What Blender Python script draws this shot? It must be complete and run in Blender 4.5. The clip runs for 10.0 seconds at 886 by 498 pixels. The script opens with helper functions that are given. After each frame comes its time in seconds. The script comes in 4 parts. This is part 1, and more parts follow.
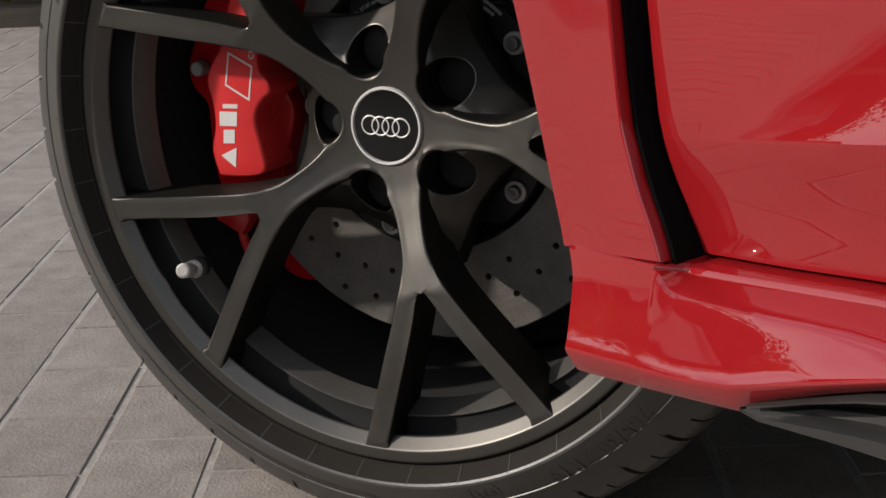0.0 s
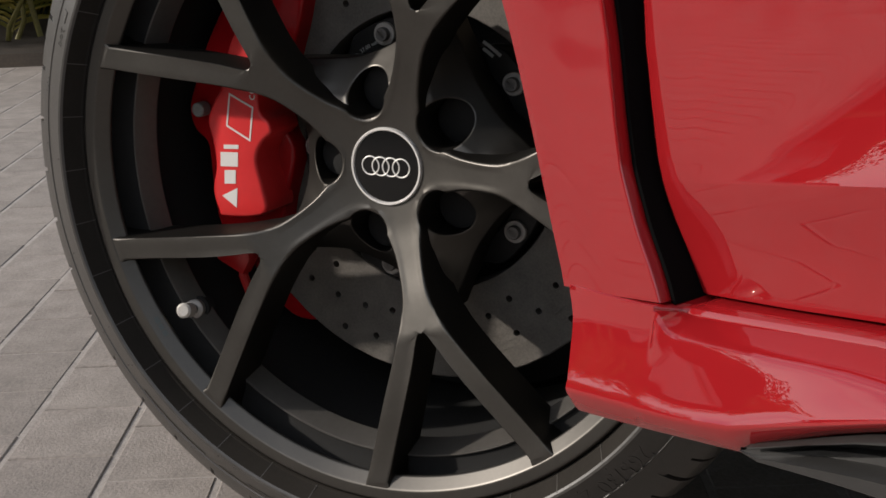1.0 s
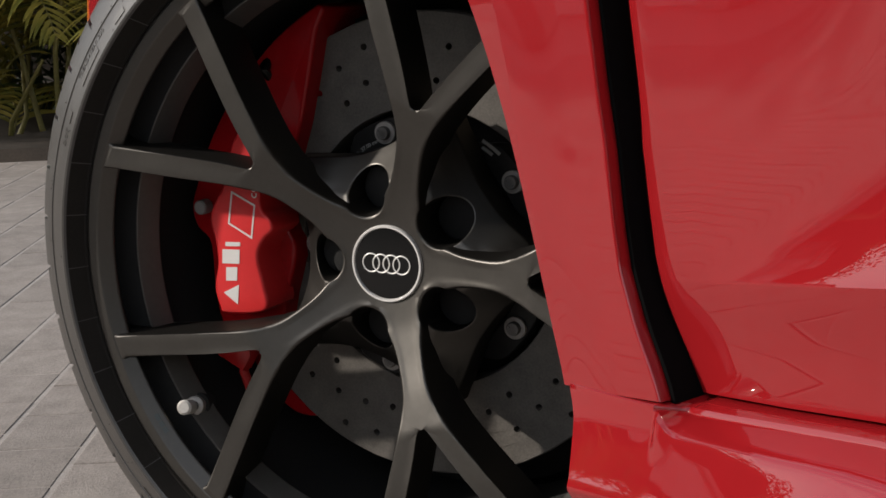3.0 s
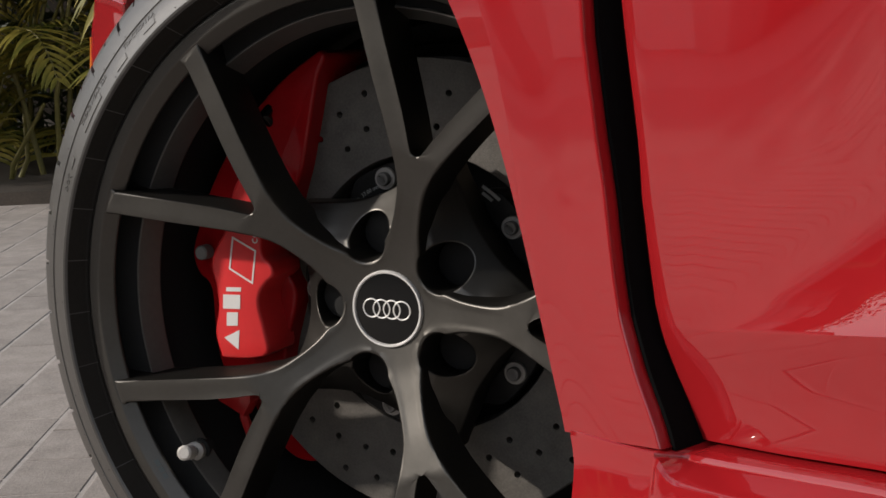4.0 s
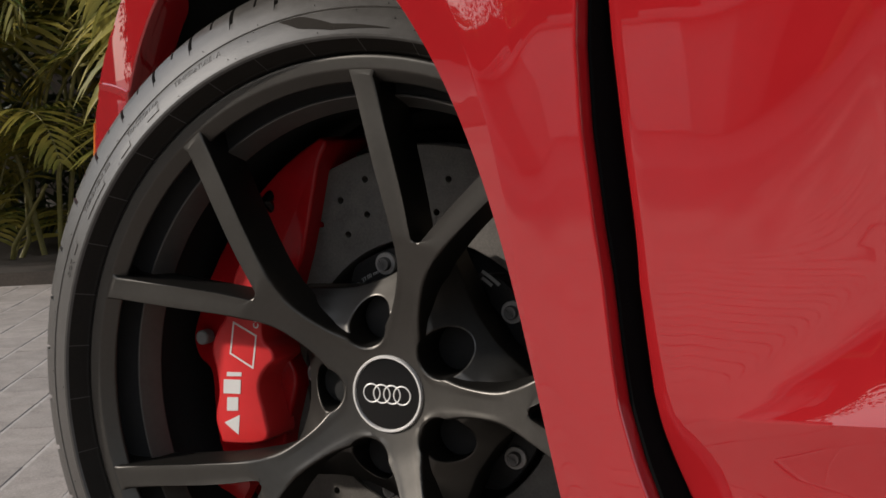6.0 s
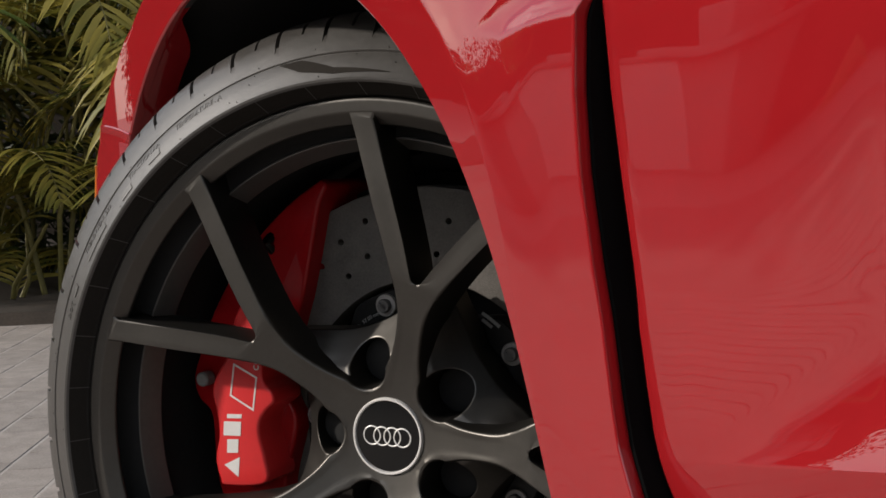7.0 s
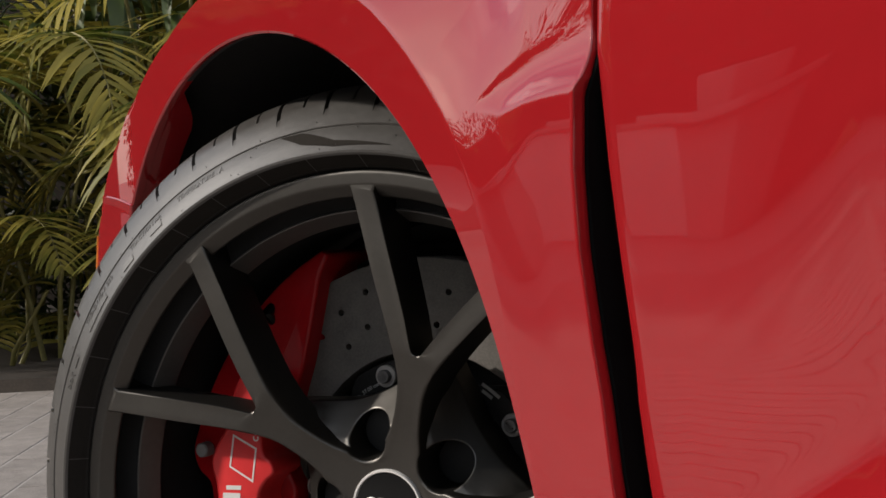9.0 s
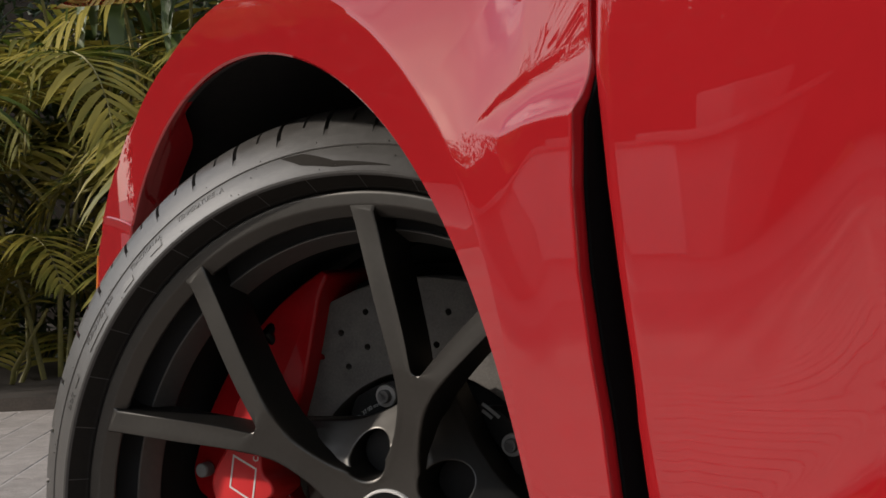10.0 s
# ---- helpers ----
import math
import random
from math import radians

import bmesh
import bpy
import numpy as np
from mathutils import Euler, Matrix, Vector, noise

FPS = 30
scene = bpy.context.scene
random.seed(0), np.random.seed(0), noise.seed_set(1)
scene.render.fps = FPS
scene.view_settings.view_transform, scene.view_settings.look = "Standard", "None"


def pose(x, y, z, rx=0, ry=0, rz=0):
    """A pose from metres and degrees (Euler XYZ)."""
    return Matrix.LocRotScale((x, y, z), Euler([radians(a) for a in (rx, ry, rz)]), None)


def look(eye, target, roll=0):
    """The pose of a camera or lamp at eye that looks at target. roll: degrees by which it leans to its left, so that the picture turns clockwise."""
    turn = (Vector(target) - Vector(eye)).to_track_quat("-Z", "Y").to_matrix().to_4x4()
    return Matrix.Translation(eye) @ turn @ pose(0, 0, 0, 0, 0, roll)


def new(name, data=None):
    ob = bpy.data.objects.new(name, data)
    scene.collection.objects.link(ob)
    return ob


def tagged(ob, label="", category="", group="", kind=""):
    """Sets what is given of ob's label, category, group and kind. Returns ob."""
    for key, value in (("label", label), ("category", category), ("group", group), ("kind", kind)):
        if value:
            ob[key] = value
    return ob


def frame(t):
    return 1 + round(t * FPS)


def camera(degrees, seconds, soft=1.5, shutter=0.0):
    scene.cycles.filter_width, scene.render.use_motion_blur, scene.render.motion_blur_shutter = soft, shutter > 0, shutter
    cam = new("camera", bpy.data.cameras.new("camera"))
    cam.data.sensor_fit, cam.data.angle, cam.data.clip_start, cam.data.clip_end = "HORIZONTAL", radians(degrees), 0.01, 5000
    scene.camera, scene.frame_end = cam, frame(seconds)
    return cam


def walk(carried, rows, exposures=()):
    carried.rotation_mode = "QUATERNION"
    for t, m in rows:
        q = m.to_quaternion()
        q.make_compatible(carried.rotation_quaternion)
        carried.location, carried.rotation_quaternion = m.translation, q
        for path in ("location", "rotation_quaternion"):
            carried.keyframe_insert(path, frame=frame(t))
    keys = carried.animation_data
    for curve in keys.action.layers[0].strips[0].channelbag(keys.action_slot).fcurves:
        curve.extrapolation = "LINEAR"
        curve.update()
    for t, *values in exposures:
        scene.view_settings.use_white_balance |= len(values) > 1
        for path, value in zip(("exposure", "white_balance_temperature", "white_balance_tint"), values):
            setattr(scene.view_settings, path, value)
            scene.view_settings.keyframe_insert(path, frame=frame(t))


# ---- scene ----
cam = camera(35.74, 10.0, soft=1.6)
# seconds, eye (m), turn (degrees, Euler XYZ)
ROWS = [
    (0, 0.8923, -0.4921, 0.531, 72.7778, 2.8657, 58.1121),
    (0.5, 0.8933, -0.4932, 0.5322, 73.524, 2.8792, 58.0809),
    (1, 0.8943, -0.4942, 0.5335, 74.3463, 2.9144, 58.0515),
    (1.5, 0.8954, -0.4952, 0.5349, 75.2176, 2.9414, 58.0276),
    (2, 0.8965, -0.4962, 0.5364, 76.2333, 2.9566, 58.0087),
    (2.5, 0.8977, -0.4971, 0.5379, 77.1954, 3.0032, 57.9829),
    (4, 0.9012, -0.4996, 0.5426, 79.8902, 3.0712, 57.9517),
    (4.5, 0.9024, -0.5003, 0.5442, 80.6813, 3.0823, 57.946),
    (5, 0.9036, -0.501, 0.5458, 81.5662, 3.1166, 57.9425),
    (5.5, 0.9048, -0.5016, 0.5473, 82.3476, 3.1364, 57.9387),
    (7, 0.9081, -0.5033, 0.5518, 84.7497, 3.2107, 57.94),
    (7.5, 0.9091, -0.5038, 0.5532, 85.4835, 3.2239, 57.9402),
    (8, 0.91, -0.5043, 0.5545, 86.243, 3.2306, 57.9474),
    (8.5, 0.9109, -0.5047, 0.5557, 86.8572, 3.2406, 57.9456),
    (9, 0.9117, -0.505, 0.5569, 87.4526, 3.2299, 57.9469),
    (9.5, 0.9124, -0.5053, 0.5579, 87.8743, 3.2263, 57.9501),
    (10, 0.9131, -0.5056, 0.5588, 88.183, 3.3215, 57.94),
]
walk(cam, [(t, pose(x, y, z, rx, ry, rz)) for t, x, y, z, rx, ry, rz in ROWS])

# ---- world, sun, exposure ----
SUN_UP, SUN_AZ = 27.0, -114.0     # height over the horizon; azimuth of the sun from +x, counter-clockwise
world = bpy.data.worlds.new("sky")
scene.world = world
world.use_nodes = True
wn, wl = world.node_tree.nodes, world.node_tree.links
sky = wn.new("ShaderNodeTexSky")
sky.sky_type, sky.sun_disc = "NISHITA", False
sky.sun_elevation, sky.sun_rotation = radians(SUN_UP), radians(90.0 - SUN_AZ)
sky.air_density, sky.dust_density, sky.ozone_density = 1.0, 1.3, 1.0
# thin high cloud over the whole sky
w_co, w_map, w_noise, w_ramp, w_mix = wn.new("ShaderNodeTexCoord"), wn.new("ShaderNodeMapping"), wn.new("ShaderNodeTexNoise"), wn.new("ShaderNodeMapRange"), wn.new("ShaderNodeMix")
w_map.inputs["Scale"].default_value, w_map.inputs["Rotation"].default_value = (1.0, 4.5, 2.2), (0.3, 0.2, 0.9)
w_noise.inputs["Scale"].default_value, w_noise.inputs["Detail"].default_value, w_noise.inputs["Distortion"].default_value = 1.6, 6.0, 0.6
w_ramp.inputs["From Min"].default_value, w_ramp.inputs["From Max"].default_value = 0.40, 0.64
w_ramp.inputs["To Min"].default_value, w_ramp.inputs["To Max"].default_value = 0.08, 0.72
w_mix.data_type = "RGBA"
w_mix.inputs[7].default_value = (9.4, 9.6, 9.9, 1)
wl.new(w_co.outputs["Generated"], w_map.inputs["Vector"])
wl.new(w_map.outputs["Vector"], w_noise.inputs["Vector"])
wl.new(w_noise.outputs["Fac"], w_ramp.inputs["Value"])
wl.new(sky.outputs["Color"], w_mix.inputs[6])
wl.new(w_ramp.outputs["Result"], w_mix.inputs[0])
wl.new(w_mix.outputs[2], wn["Background"].inputs["Color"])
wn["Background"].inputs["Strength"].default_value = 0.12
sun = new("sun", bpy.data.lights.new("sun", "SUN"))
sun.data.energy, sun.data.angle, sun.data.color = 3.1, radians(2.0), (1.0, 0.95, 0.90)
_e, _a = radians(SUN_UP), radians(SUN_AZ)
sun.matrix_world = look((8 * math.cos(_e) * math.cos(_a), 8 * math.cos(_e) * math.sin(_a), 8 * math.sin(_e)), (0, 0, 0))
scene.view_settings.exposure = 0.27
scene.view_settings.use_white_balance = True
scene.view_settings.white_balance_temperature = 6780

# ---- materials ----
def mat(name, color, rough=0.5, metal=0.0, var=0.0, scale=40.0, bump=0.0, bscale=200.0, rvar=0.0, coat=0.0, spec=0.5, coat_rough=0.03, pieces=False):
    """A principled surface with noise at two sizes in its colour, roughness and relief."""
    m = bpy.data.materials.new(name)
    m.use_nodes = True
    n, l = m.node_tree.nodes, m.node_tree.links
    b = n["Principled BSDF"]
    b.inputs["Base Color"].default_value = (*color, 1)
    b.inputs["Roughness"].default_value = rough
    b.inputs["Metallic"].default_value = metal
    b.inputs["Coat Weight"].default_value = coat
    b.inputs["Coat Roughness"].default_value = coat_rough
    b.inputs["Specular IOR Level"].default_value = spec
    tc = n.new("ShaderNodeTexCoord")

    where = tc.outputs["Object"]
    if pieces:
        info, add_v = n.new("ShaderNodeObjectInfo"), n.new("ShaderNodeVectorMath")
        add_v.operation = "ADD"
        l.new(tc.outputs["Object"], add_v.inputs[0])
        l.new(info.outputs["Location"], add_v.inputs[1])
        where = add_v.outputs["Vector"]

    def noise_at(s, detail=4.0):
        t = n.new("ShaderNodeTexNoise")
        t.inputs["Scale"].default_value, t.inputs["Detail"].default_value = s, detail
        l.new(where, t.inputs["Vector"])
        return t
    if var:
        big, fine = noise_at(scale), noise_at(scale * 9)
        add = n.new("ShaderNodeMath")
        add.operation = "ADD"
        l.new(big.outputs["Fac"], add.inputs[0])
        l.new(fine.outputs["Fac"], add.inputs[1])
        mr = n.new("ShaderNodeMapRange")
        mr.inputs["From Min"].default_value, mr.inputs["From Max"].default_value = 0.6, 1.4
        mr.inputs["To Min"].default_value, mr.inputs["To Max"].default_value = 1 - var, 1 + var
        l.new(add.outputs[0], mr.inputs["Value"])
        mul = n.new("ShaderNodeVectorMath")
        mul.operation = "SCALE"
        mul.inputs[0].default_value = color
        l.new(mr.outputs["Result"], mul.inputs["Scale"])
        l.new(mul.outputs["Vector"], b.inputs["Base Color"])
        if pieces:
            geo, mixr, last = n.new("ShaderNodeNewGeometry"), n.new("ShaderNodeMath"), n.new("ShaderNodeVectorMath")
            mixr.operation, last.operation = "ADD", "SCALE"
            l.new(info.outputs["Random"], mixr.inputs[0])
            l.new(geo.outputs["Random Per Island"], mixr.inputs[1])
            rng = n.new("ShaderNodeMapRange")
            rng.inputs["From Min"].default_value, rng.inputs["From Max"].default_value = 0.0, 2.0
            rng.inputs["To Min"].default_value, rng.inputs["To Max"].default_value = 0.82, 1.18
            l.new(mixr.outputs[0], rng.inputs["Value"])
            l.new(mul.outputs["Vector"], last.inputs[0])
            l.new(rng.outputs["Result"], last.inputs["Scale"])
            l.new(last.outputs["Vector"], b.inputs["Base Color"])
        if rvar:
            rr = n.new("ShaderNodeMapRange")
            rr.inputs["From Min"].default_value, rr.inputs["From Max"].default_value = 0.6, 1.4
            rr.inputs["To Min"].default_value, rr.inputs["To Max"].default_value = rough - rvar, rough + rvar
            l.new(add.outputs[0], rr.inputs["Value"])
            l.new(rr.outputs["Result"], b.inputs["Roughness"])
    if bump:
        t = noise_at(bscale, 6.0)
        bp = n.new("ShaderNodeBump")
        bp.inputs["Strength"].default_value, bp.inputs["Distance"].default_value = bump, 0.001
        l.new(t.outputs["Fac"], bp.inputs["Height"])
        l.new(bp.outputs["Normal"], b.inputs["Normal"])
    return m


RED = mat("red_car_paint", (0.268, 0.0095, 0.0125), 0.5, 0.0, 0.04, 6, coat=1.0, spec=0.0, coat_rough=0.015)
RED.node_tree.nodes["Principled BSDF"].inputs["Coat IOR"].default_value = 1.8
VENT = mat("satin_black_outlet", (0.006, 0.006, 0.006), 0.42, 0, 0.1, 30, spec=0.0)
WASHER = mat("dull_steel", (0.34, 0.32, 0.30), 0.45, 0.4, 0.2, 80)
BLACK_TRIM = mat("gloss_black_plastic", (0.003, 0.003, 0.003), 0.15, 0, 0.1, 30, rvar=0.04)
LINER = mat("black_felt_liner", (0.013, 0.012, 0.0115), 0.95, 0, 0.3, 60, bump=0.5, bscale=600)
BLADE = mat("satin_dark_grey_plastic", (0.030, 0.029, 0.028), 0.38, 0, 0.12, 40, bump=0.05, bscale=900)
# wheel paint again, lightened to carry the light on the inner rim band
BEDMAT = mat("lit_wheel_paint", (0.11, 0.102, 0.093), 0.38, 0.5, 0.12, 20, bump=0.05, bscale=900, rvar=0.05)
WHEEL = mat("satin_black_wheel_paint", (0.104, 0.098, 0.090), 0.42, 1.0, 0.06, 30, bump=0.008, bscale=2500, rvar=0.02)
WHEEL.node_tree.nodes["Principled BSDF"].inputs["Specular Tint"].default_value = (0.30, 0.29, 0.28, 1)
RUBBER = mat("tyre_rubber", (0.044, 0.040, 0.036), 0.40, 0, 0.18, 25, bump=0.12, bscale=900, rvar=0.05, spec=0.75)
ROTOR = mat("carbon_ceramic", (0.110, 0.099, 0.087), 0.55, 0.05, 0.35, 60, bump=0.25, bscale=700, rvar=0.1)
HAT = mat("dark_anodised_metal", (0.02, 0.02, 0.02), 0.4, 0.7, 0.2, 50)
STEEL = mat("zinc_steel", (0.55, 0.52, 0.48), 0.42, 0.3, 0.15, 80)
BOLT = mat("grey_steel", (0.16, 0.155, 0.15), 0.4, 0.6, 0.15, 80)
CHROME = mat("satin_chrome", (0.80, 0.78, 0.75), 0.35, 0.35, 0.04, 80)
# one red lacquer twice: shade put into the body's colour, sun into the plate's
CALIPER_SHADED = mat("red_caliper_shaded", (0.34, 0.005, 0.008), 0.35, 0, 0.1, 30, bump=0.10, bscale=250, coat=0.45, coat_rough=0.08, spec=0.1)
CALIPER = mat("red_caliper_lit", (0.58, 0.020, 0.022), 0.4, 0, 0.06, 20, bump=0.06, bscale=300, coat=0.7, coat_rough=0.28, spec=0.2)
WHITE = mat("white_print", (0.62, 0.60, 0.58), 0.5, 0, 0.03, 60)
GREYPRINT = mat("grey_print", (0.35, 0.35, 0.34), 0.6, 0, 0.05, 60)
PAVER = mat("concrete_paver", (0.255, 0.224, 0.202), 0.85, 0, 0.30, 24, bump=0.9, bscale=330, rvar=0.05, pieces=True)
JOINT = mat("joint_sand", (0.33, 0.30, 0.275), 0.95, 0, 0.3, 60, bump=0.5, bscale=300)
# underbody black, which also stands for shade in the wheel's recesses
DARKVOID = mat("underbody_and_shade_black", (0.011, 0.0105, 0.010), 0.9, 0, 0.2, 20)


# dark rubber of the maker's mark, and the bead band's painted shade
MARK_SHADE_RUBBER = mat("mark_and_bead_shade_rubber", (0.028, 0.025, 0.022), 0.85, 0, 0.1, 40, spec=0.02)
MARK_GREY = mat("grey_mark", (0.05, 0.06, 0.06), 0.5, 0, 0.05, 60)
GREYCAP = mat("grey_rubber_cap", (0.22, 0.22, 0.21), 0.6, 0, 0.1, 60)
AMBER = mat("amber_lens", (0.6, 0.16, 0.02), 0.15, 0, 0.05, 60, coat=0.5)
def leafy(m, share):
    """Lets light through thin leaves."""
    n, l = m.node_tree.nodes, m.node_tree.links
    b, out = n["Principled BSDF"], n["Material Output"]
    t, x = n.new("ShaderNodeBsdfTranslucent"), n.new("ShaderNodeMixShader")
    src = b.inputs["Base Color"].links[0].from_socket
    l.new(src, t.inputs["Color"])
    x.inputs["Fac"].default_value = share
    l.new(b.outputs["BSDF"], x.inputs[1])
    l.new(t.outputs["BSDF"], x.inputs[2])
    l.new(x.outputs["Shader"], out.inputs["Surface"])
    return m


def two_tone(m, a, b, size):
    """Mixes two colours over the thing's own space, in soft patches."""
    n, l = m.node_tree.nodes, m.node_tree.links
    co, tex, ramp, geo, add = n.new("ShaderNodeTexCoord"), n.new("ShaderNodeTexNoise"), n.new("ShaderNodeValToRGB"), n.new("ShaderNodeNewGeometry"), n.new("ShaderNodeMath")
    tex.inputs["Scale"].default_value = size
    add.operation, add.inputs[1].default_value = "MULTIPLY_ADD", 0.35
    l.new(co.outputs["Object"], tex.inputs["Vector"])
    l.new(geo.outputs["Random Per Island"], add.inputs[0])
    l.new(tex.outputs["Fac"], add.inputs[2])
    ramp.color_ramp.elements[0].position, ramp.color_ramp.elements[1].position = 0.45, 0.95
    ramp.color_ramp.elements[0].color, ramp.color_ramp.elements[1].color = (*a, 1), (*b, 1)
    l.new(add.outputs[0], ramp.inputs["Fac"])
    l.new(ramp.outputs["Color"], n["Principled BSDF"].inputs["Base Color"])
    return m


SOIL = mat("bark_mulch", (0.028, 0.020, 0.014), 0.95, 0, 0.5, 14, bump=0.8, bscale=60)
PALM = leafy(two_tone(mat("palm_leaf", (0.25, 0.185, 0.026), 0.5, 0, 0.0, 2.5, spec=0.3), (0.055, 0.085, 0.012), (0.44, 0.345, 0.072), 2.2), 0.4)
BROAD = leafy(two_tone(mat("broad_leaf", (0.06, 0.10, 0.03), 0.35, 0, 0.0, 2.5, spec=0.5), (0.045, 0.075, 0.018), (0.13, 0.17, 0.05), 3.0), 0.25)
STALK = mat("palm_stalk", (0.20, 0.17, 0.05), 0.5, 0, 0.3, 8)
SHRUB = leafy(mat("dark_leaf", (0.030, 0.048, 0.015), 0.5, 0, 0.5, 2), 0.25)
WHITE_WALL = mat("white_render", (0.78, 0.76, 0.73), 0.9, 0, 0.06, 2, bump=0.2, bscale=60)
HOUSE_WALL = mat("pale_render", (0.42, 0.40, 0.37), 0.9, 0, 0.08, 2, bump=0.2, bscale=60)


# ---- mesh helpers ----
def finish(ob, material, smooth=True, angle=35):
    ob.data.materials.append(material)
    if smooth:
        for p in ob.data.polygons:
            p.use_smooth = True
        ob.data.set_sharp_from_angle(angle=radians(angle))
    return ob


def part(name, bm, material, parent=None, label="", smooth=True, angle=35):
    me = bpy.data.meshes.new(name)
    bmesh.ops.recalc_face_normals(bm, faces=bm.faces)
    bm.to_mesh(me)
    bm.free()
    ob = new(name, me)
    finish(ob, material, smooth, angle)
    ob.parent = parent
    if label:
        ob["label"] = label
    return ob


def grid_bm(rows, close_u=False, close_v=False):
    """A sheet through rows of points; close_v joins each row's ends, close_u the first and the last row."""
    bm = bmesh.new()
    vs = [[bm.verts.new(p) for p in r] for r in rows]
    nu, nv = len(vs), len(vs[0])
    for i in range(nu if close_u else nu - 1):
        for j in range(nv if close_v else nv - 1):
            a, b = vs[i], vs[(i + 1) % nu]
            q = (a[j], a[(j + 1) % nv], b[(j + 1) % nv], b[j])
            try:
                bm.faces.new(q)
            except ValueError:
                pass
    return bm


def lathe_bm(profile, steps=128, closed=False):
    """Turns (r, y) points about the wheel's axle, the y axis."""
    rows = []
    for k in range(steps):
        a = 2 * math.pi * k / steps
        rows.append([(r * math.cos(a), y, r * math.sin(a)) for r, y in profile])
    return grid_bm(rows, close_u=True, close_v=closed)


def box_bm(x0, x1, y0, y1, z0, z1, bevel=0.0, seg=2):
    bm = bmesh.new()
    bmesh.ops.create_cube(bm, size=1)
    bmesh.ops.scale(bm, vec=(x1 - x0, y1 - y0, z1 - z0), verts=bm.verts)
    bmesh.ops.translate(bm, vec=((x0 + x1) / 2, (y0 + y1) / 2, (z0 + z1) / 2), verts=bm.verts)
    if bevel:
        bmesh.ops.bevel(bm, geom=list(bm.edges), offset=bevel, segments=seg, affect="EDGES", profile=0.5, clamp_overlap=True)
    return bm


def spline(points, n):
    """n points along a Catmull-Rom curve through the given ones."""
    P = [np.array(p, float) for p in points]
    P = [2 * P[0] - P[1]] + P + [2 * P[-1] - P[-2]]
    m = len(P) - 3
    out = []
    for k in range(n):
        u = k / (n - 1) * m
        i = min(int(u), m - 1)
        t = u - i
        a, b, c, d = P[i:i + 4]
        out.append(0.5 * (2 * b + (c - a) * t + (2 * a - 5 * b + 4 * c - d) * t * t + (3 * b - a - 3 * c + d) * t ** 3))
    return out


def prism_bm(outline, y0, y1, bevel=0.0, seg=2):
    """An outline in x and z, from y0 (outer face) to y1."""
    bm = bmesh.new()
    f = bm.faces.new([bm.verts.new((x, y0, z)) for x, z in outline])
    edges = list(f.edges)
    r = bmesh.ops.extrude_face_region(bm, geom=[f])
    vs = [v for v in r["geom"] if isinstance(v, bmesh.types.BMVert)]
    bmesh.ops.translate(bm, vec=(0, y1 - y0, 0), verts=vs)
    if bevel:
        front = [e for e in bm.edges if all(abs(v.co.y - y0) < 1e-6 for v in e.verts)]
        bmesh.ops.bevel(bm, geom=front, offset=bevel, segments=seg, affect="EDGES", profile=0.5, clamp_overlap=True)
    return bm


def smooth01(t):
    t = min(max(t, 0.0), 1.0)
    return t * t * (3 - 2 * t)


def lerp(a, b, t):
    return a + (b - a) * t


def table(x, xs, ys):
    return float(np.interp(x, xs, ys))


def tube_bm(path, radii, sides=8, cap=True):
    """A tapered tube along a path."""
    rows = []
    for i, p in enumerate(path):
        p = Vector(p)
        d = (Vector(path[min(i + 1, len(path) - 1)]) - Vector(path[max(i - 1, 0)])).normalized()
        a = d.orthogonal().normalized()
        b = d.cross(a)
        rows.append([p + radii[i] * (math.cos(2 * math.pi * k / sides) * a + math.sin(2 * math.pi * k / sides) * b) for k in range(sides)])
    bm = grid_bm(rows, close_v=True)
    if cap:
        bm.verts.ensure_lookup_table()
        n = len(bm.verts)
        bm.faces.new([bm.verts[k] for k in range(sides)])
        bm.faces.new([bm.verts[n - sides + k] for k in range(sides)])
    return bm


def text_mesh(name, body, size, depth, place, material, parent, label=""):
    """Raised letters; place() takes (x along the line, y up, z out) to the thing's own space."""
    cu = bpy.data.curves.new(name, "FONT")
    cu.body, cu.size, cu.extrude, cu.align_x, cu.align_y, cu.resolution_u = body, size, depth, "CENTER", "CENTER", 2
    tmp = new(name + "_curve", cu)
    bpy.context.view_layer.update()
    me = bpy.data.meshes.new_from_object(tmp.evaluated_get(bpy.context.evaluated_depsgraph_get()))
    bpy.data.objects.remove(tmp)
    bpy.data.curves.remove(cu)
    bm = bmesh.new()
    bm.from_mesh(me)
    bpy.data.meshes.remove(me)
    for v in bm.verts:
        v.co = place(v.co.x, v.co.y, v.co.z)
    return part(name, bm, material, parent, label, smooth=False)


def on_arc(angle, r, y):
    """Letters that run clockwise round the axle, tops outward, centred at an angle; y is a function of the radius."""
    def place(u, v, w):
        a = radians(angle) - u / r
        return ((r + v) * math.cos(a), y(r + v) - w, (r + v) * math.sin(a))
    return place


# ---- ground: grey concrete pavers in courses ----
HUB_Z = 0.315
TURN, COURSE, LONG, GAP = radians(-32.0), 0.1098, 0.1262, 0.0068


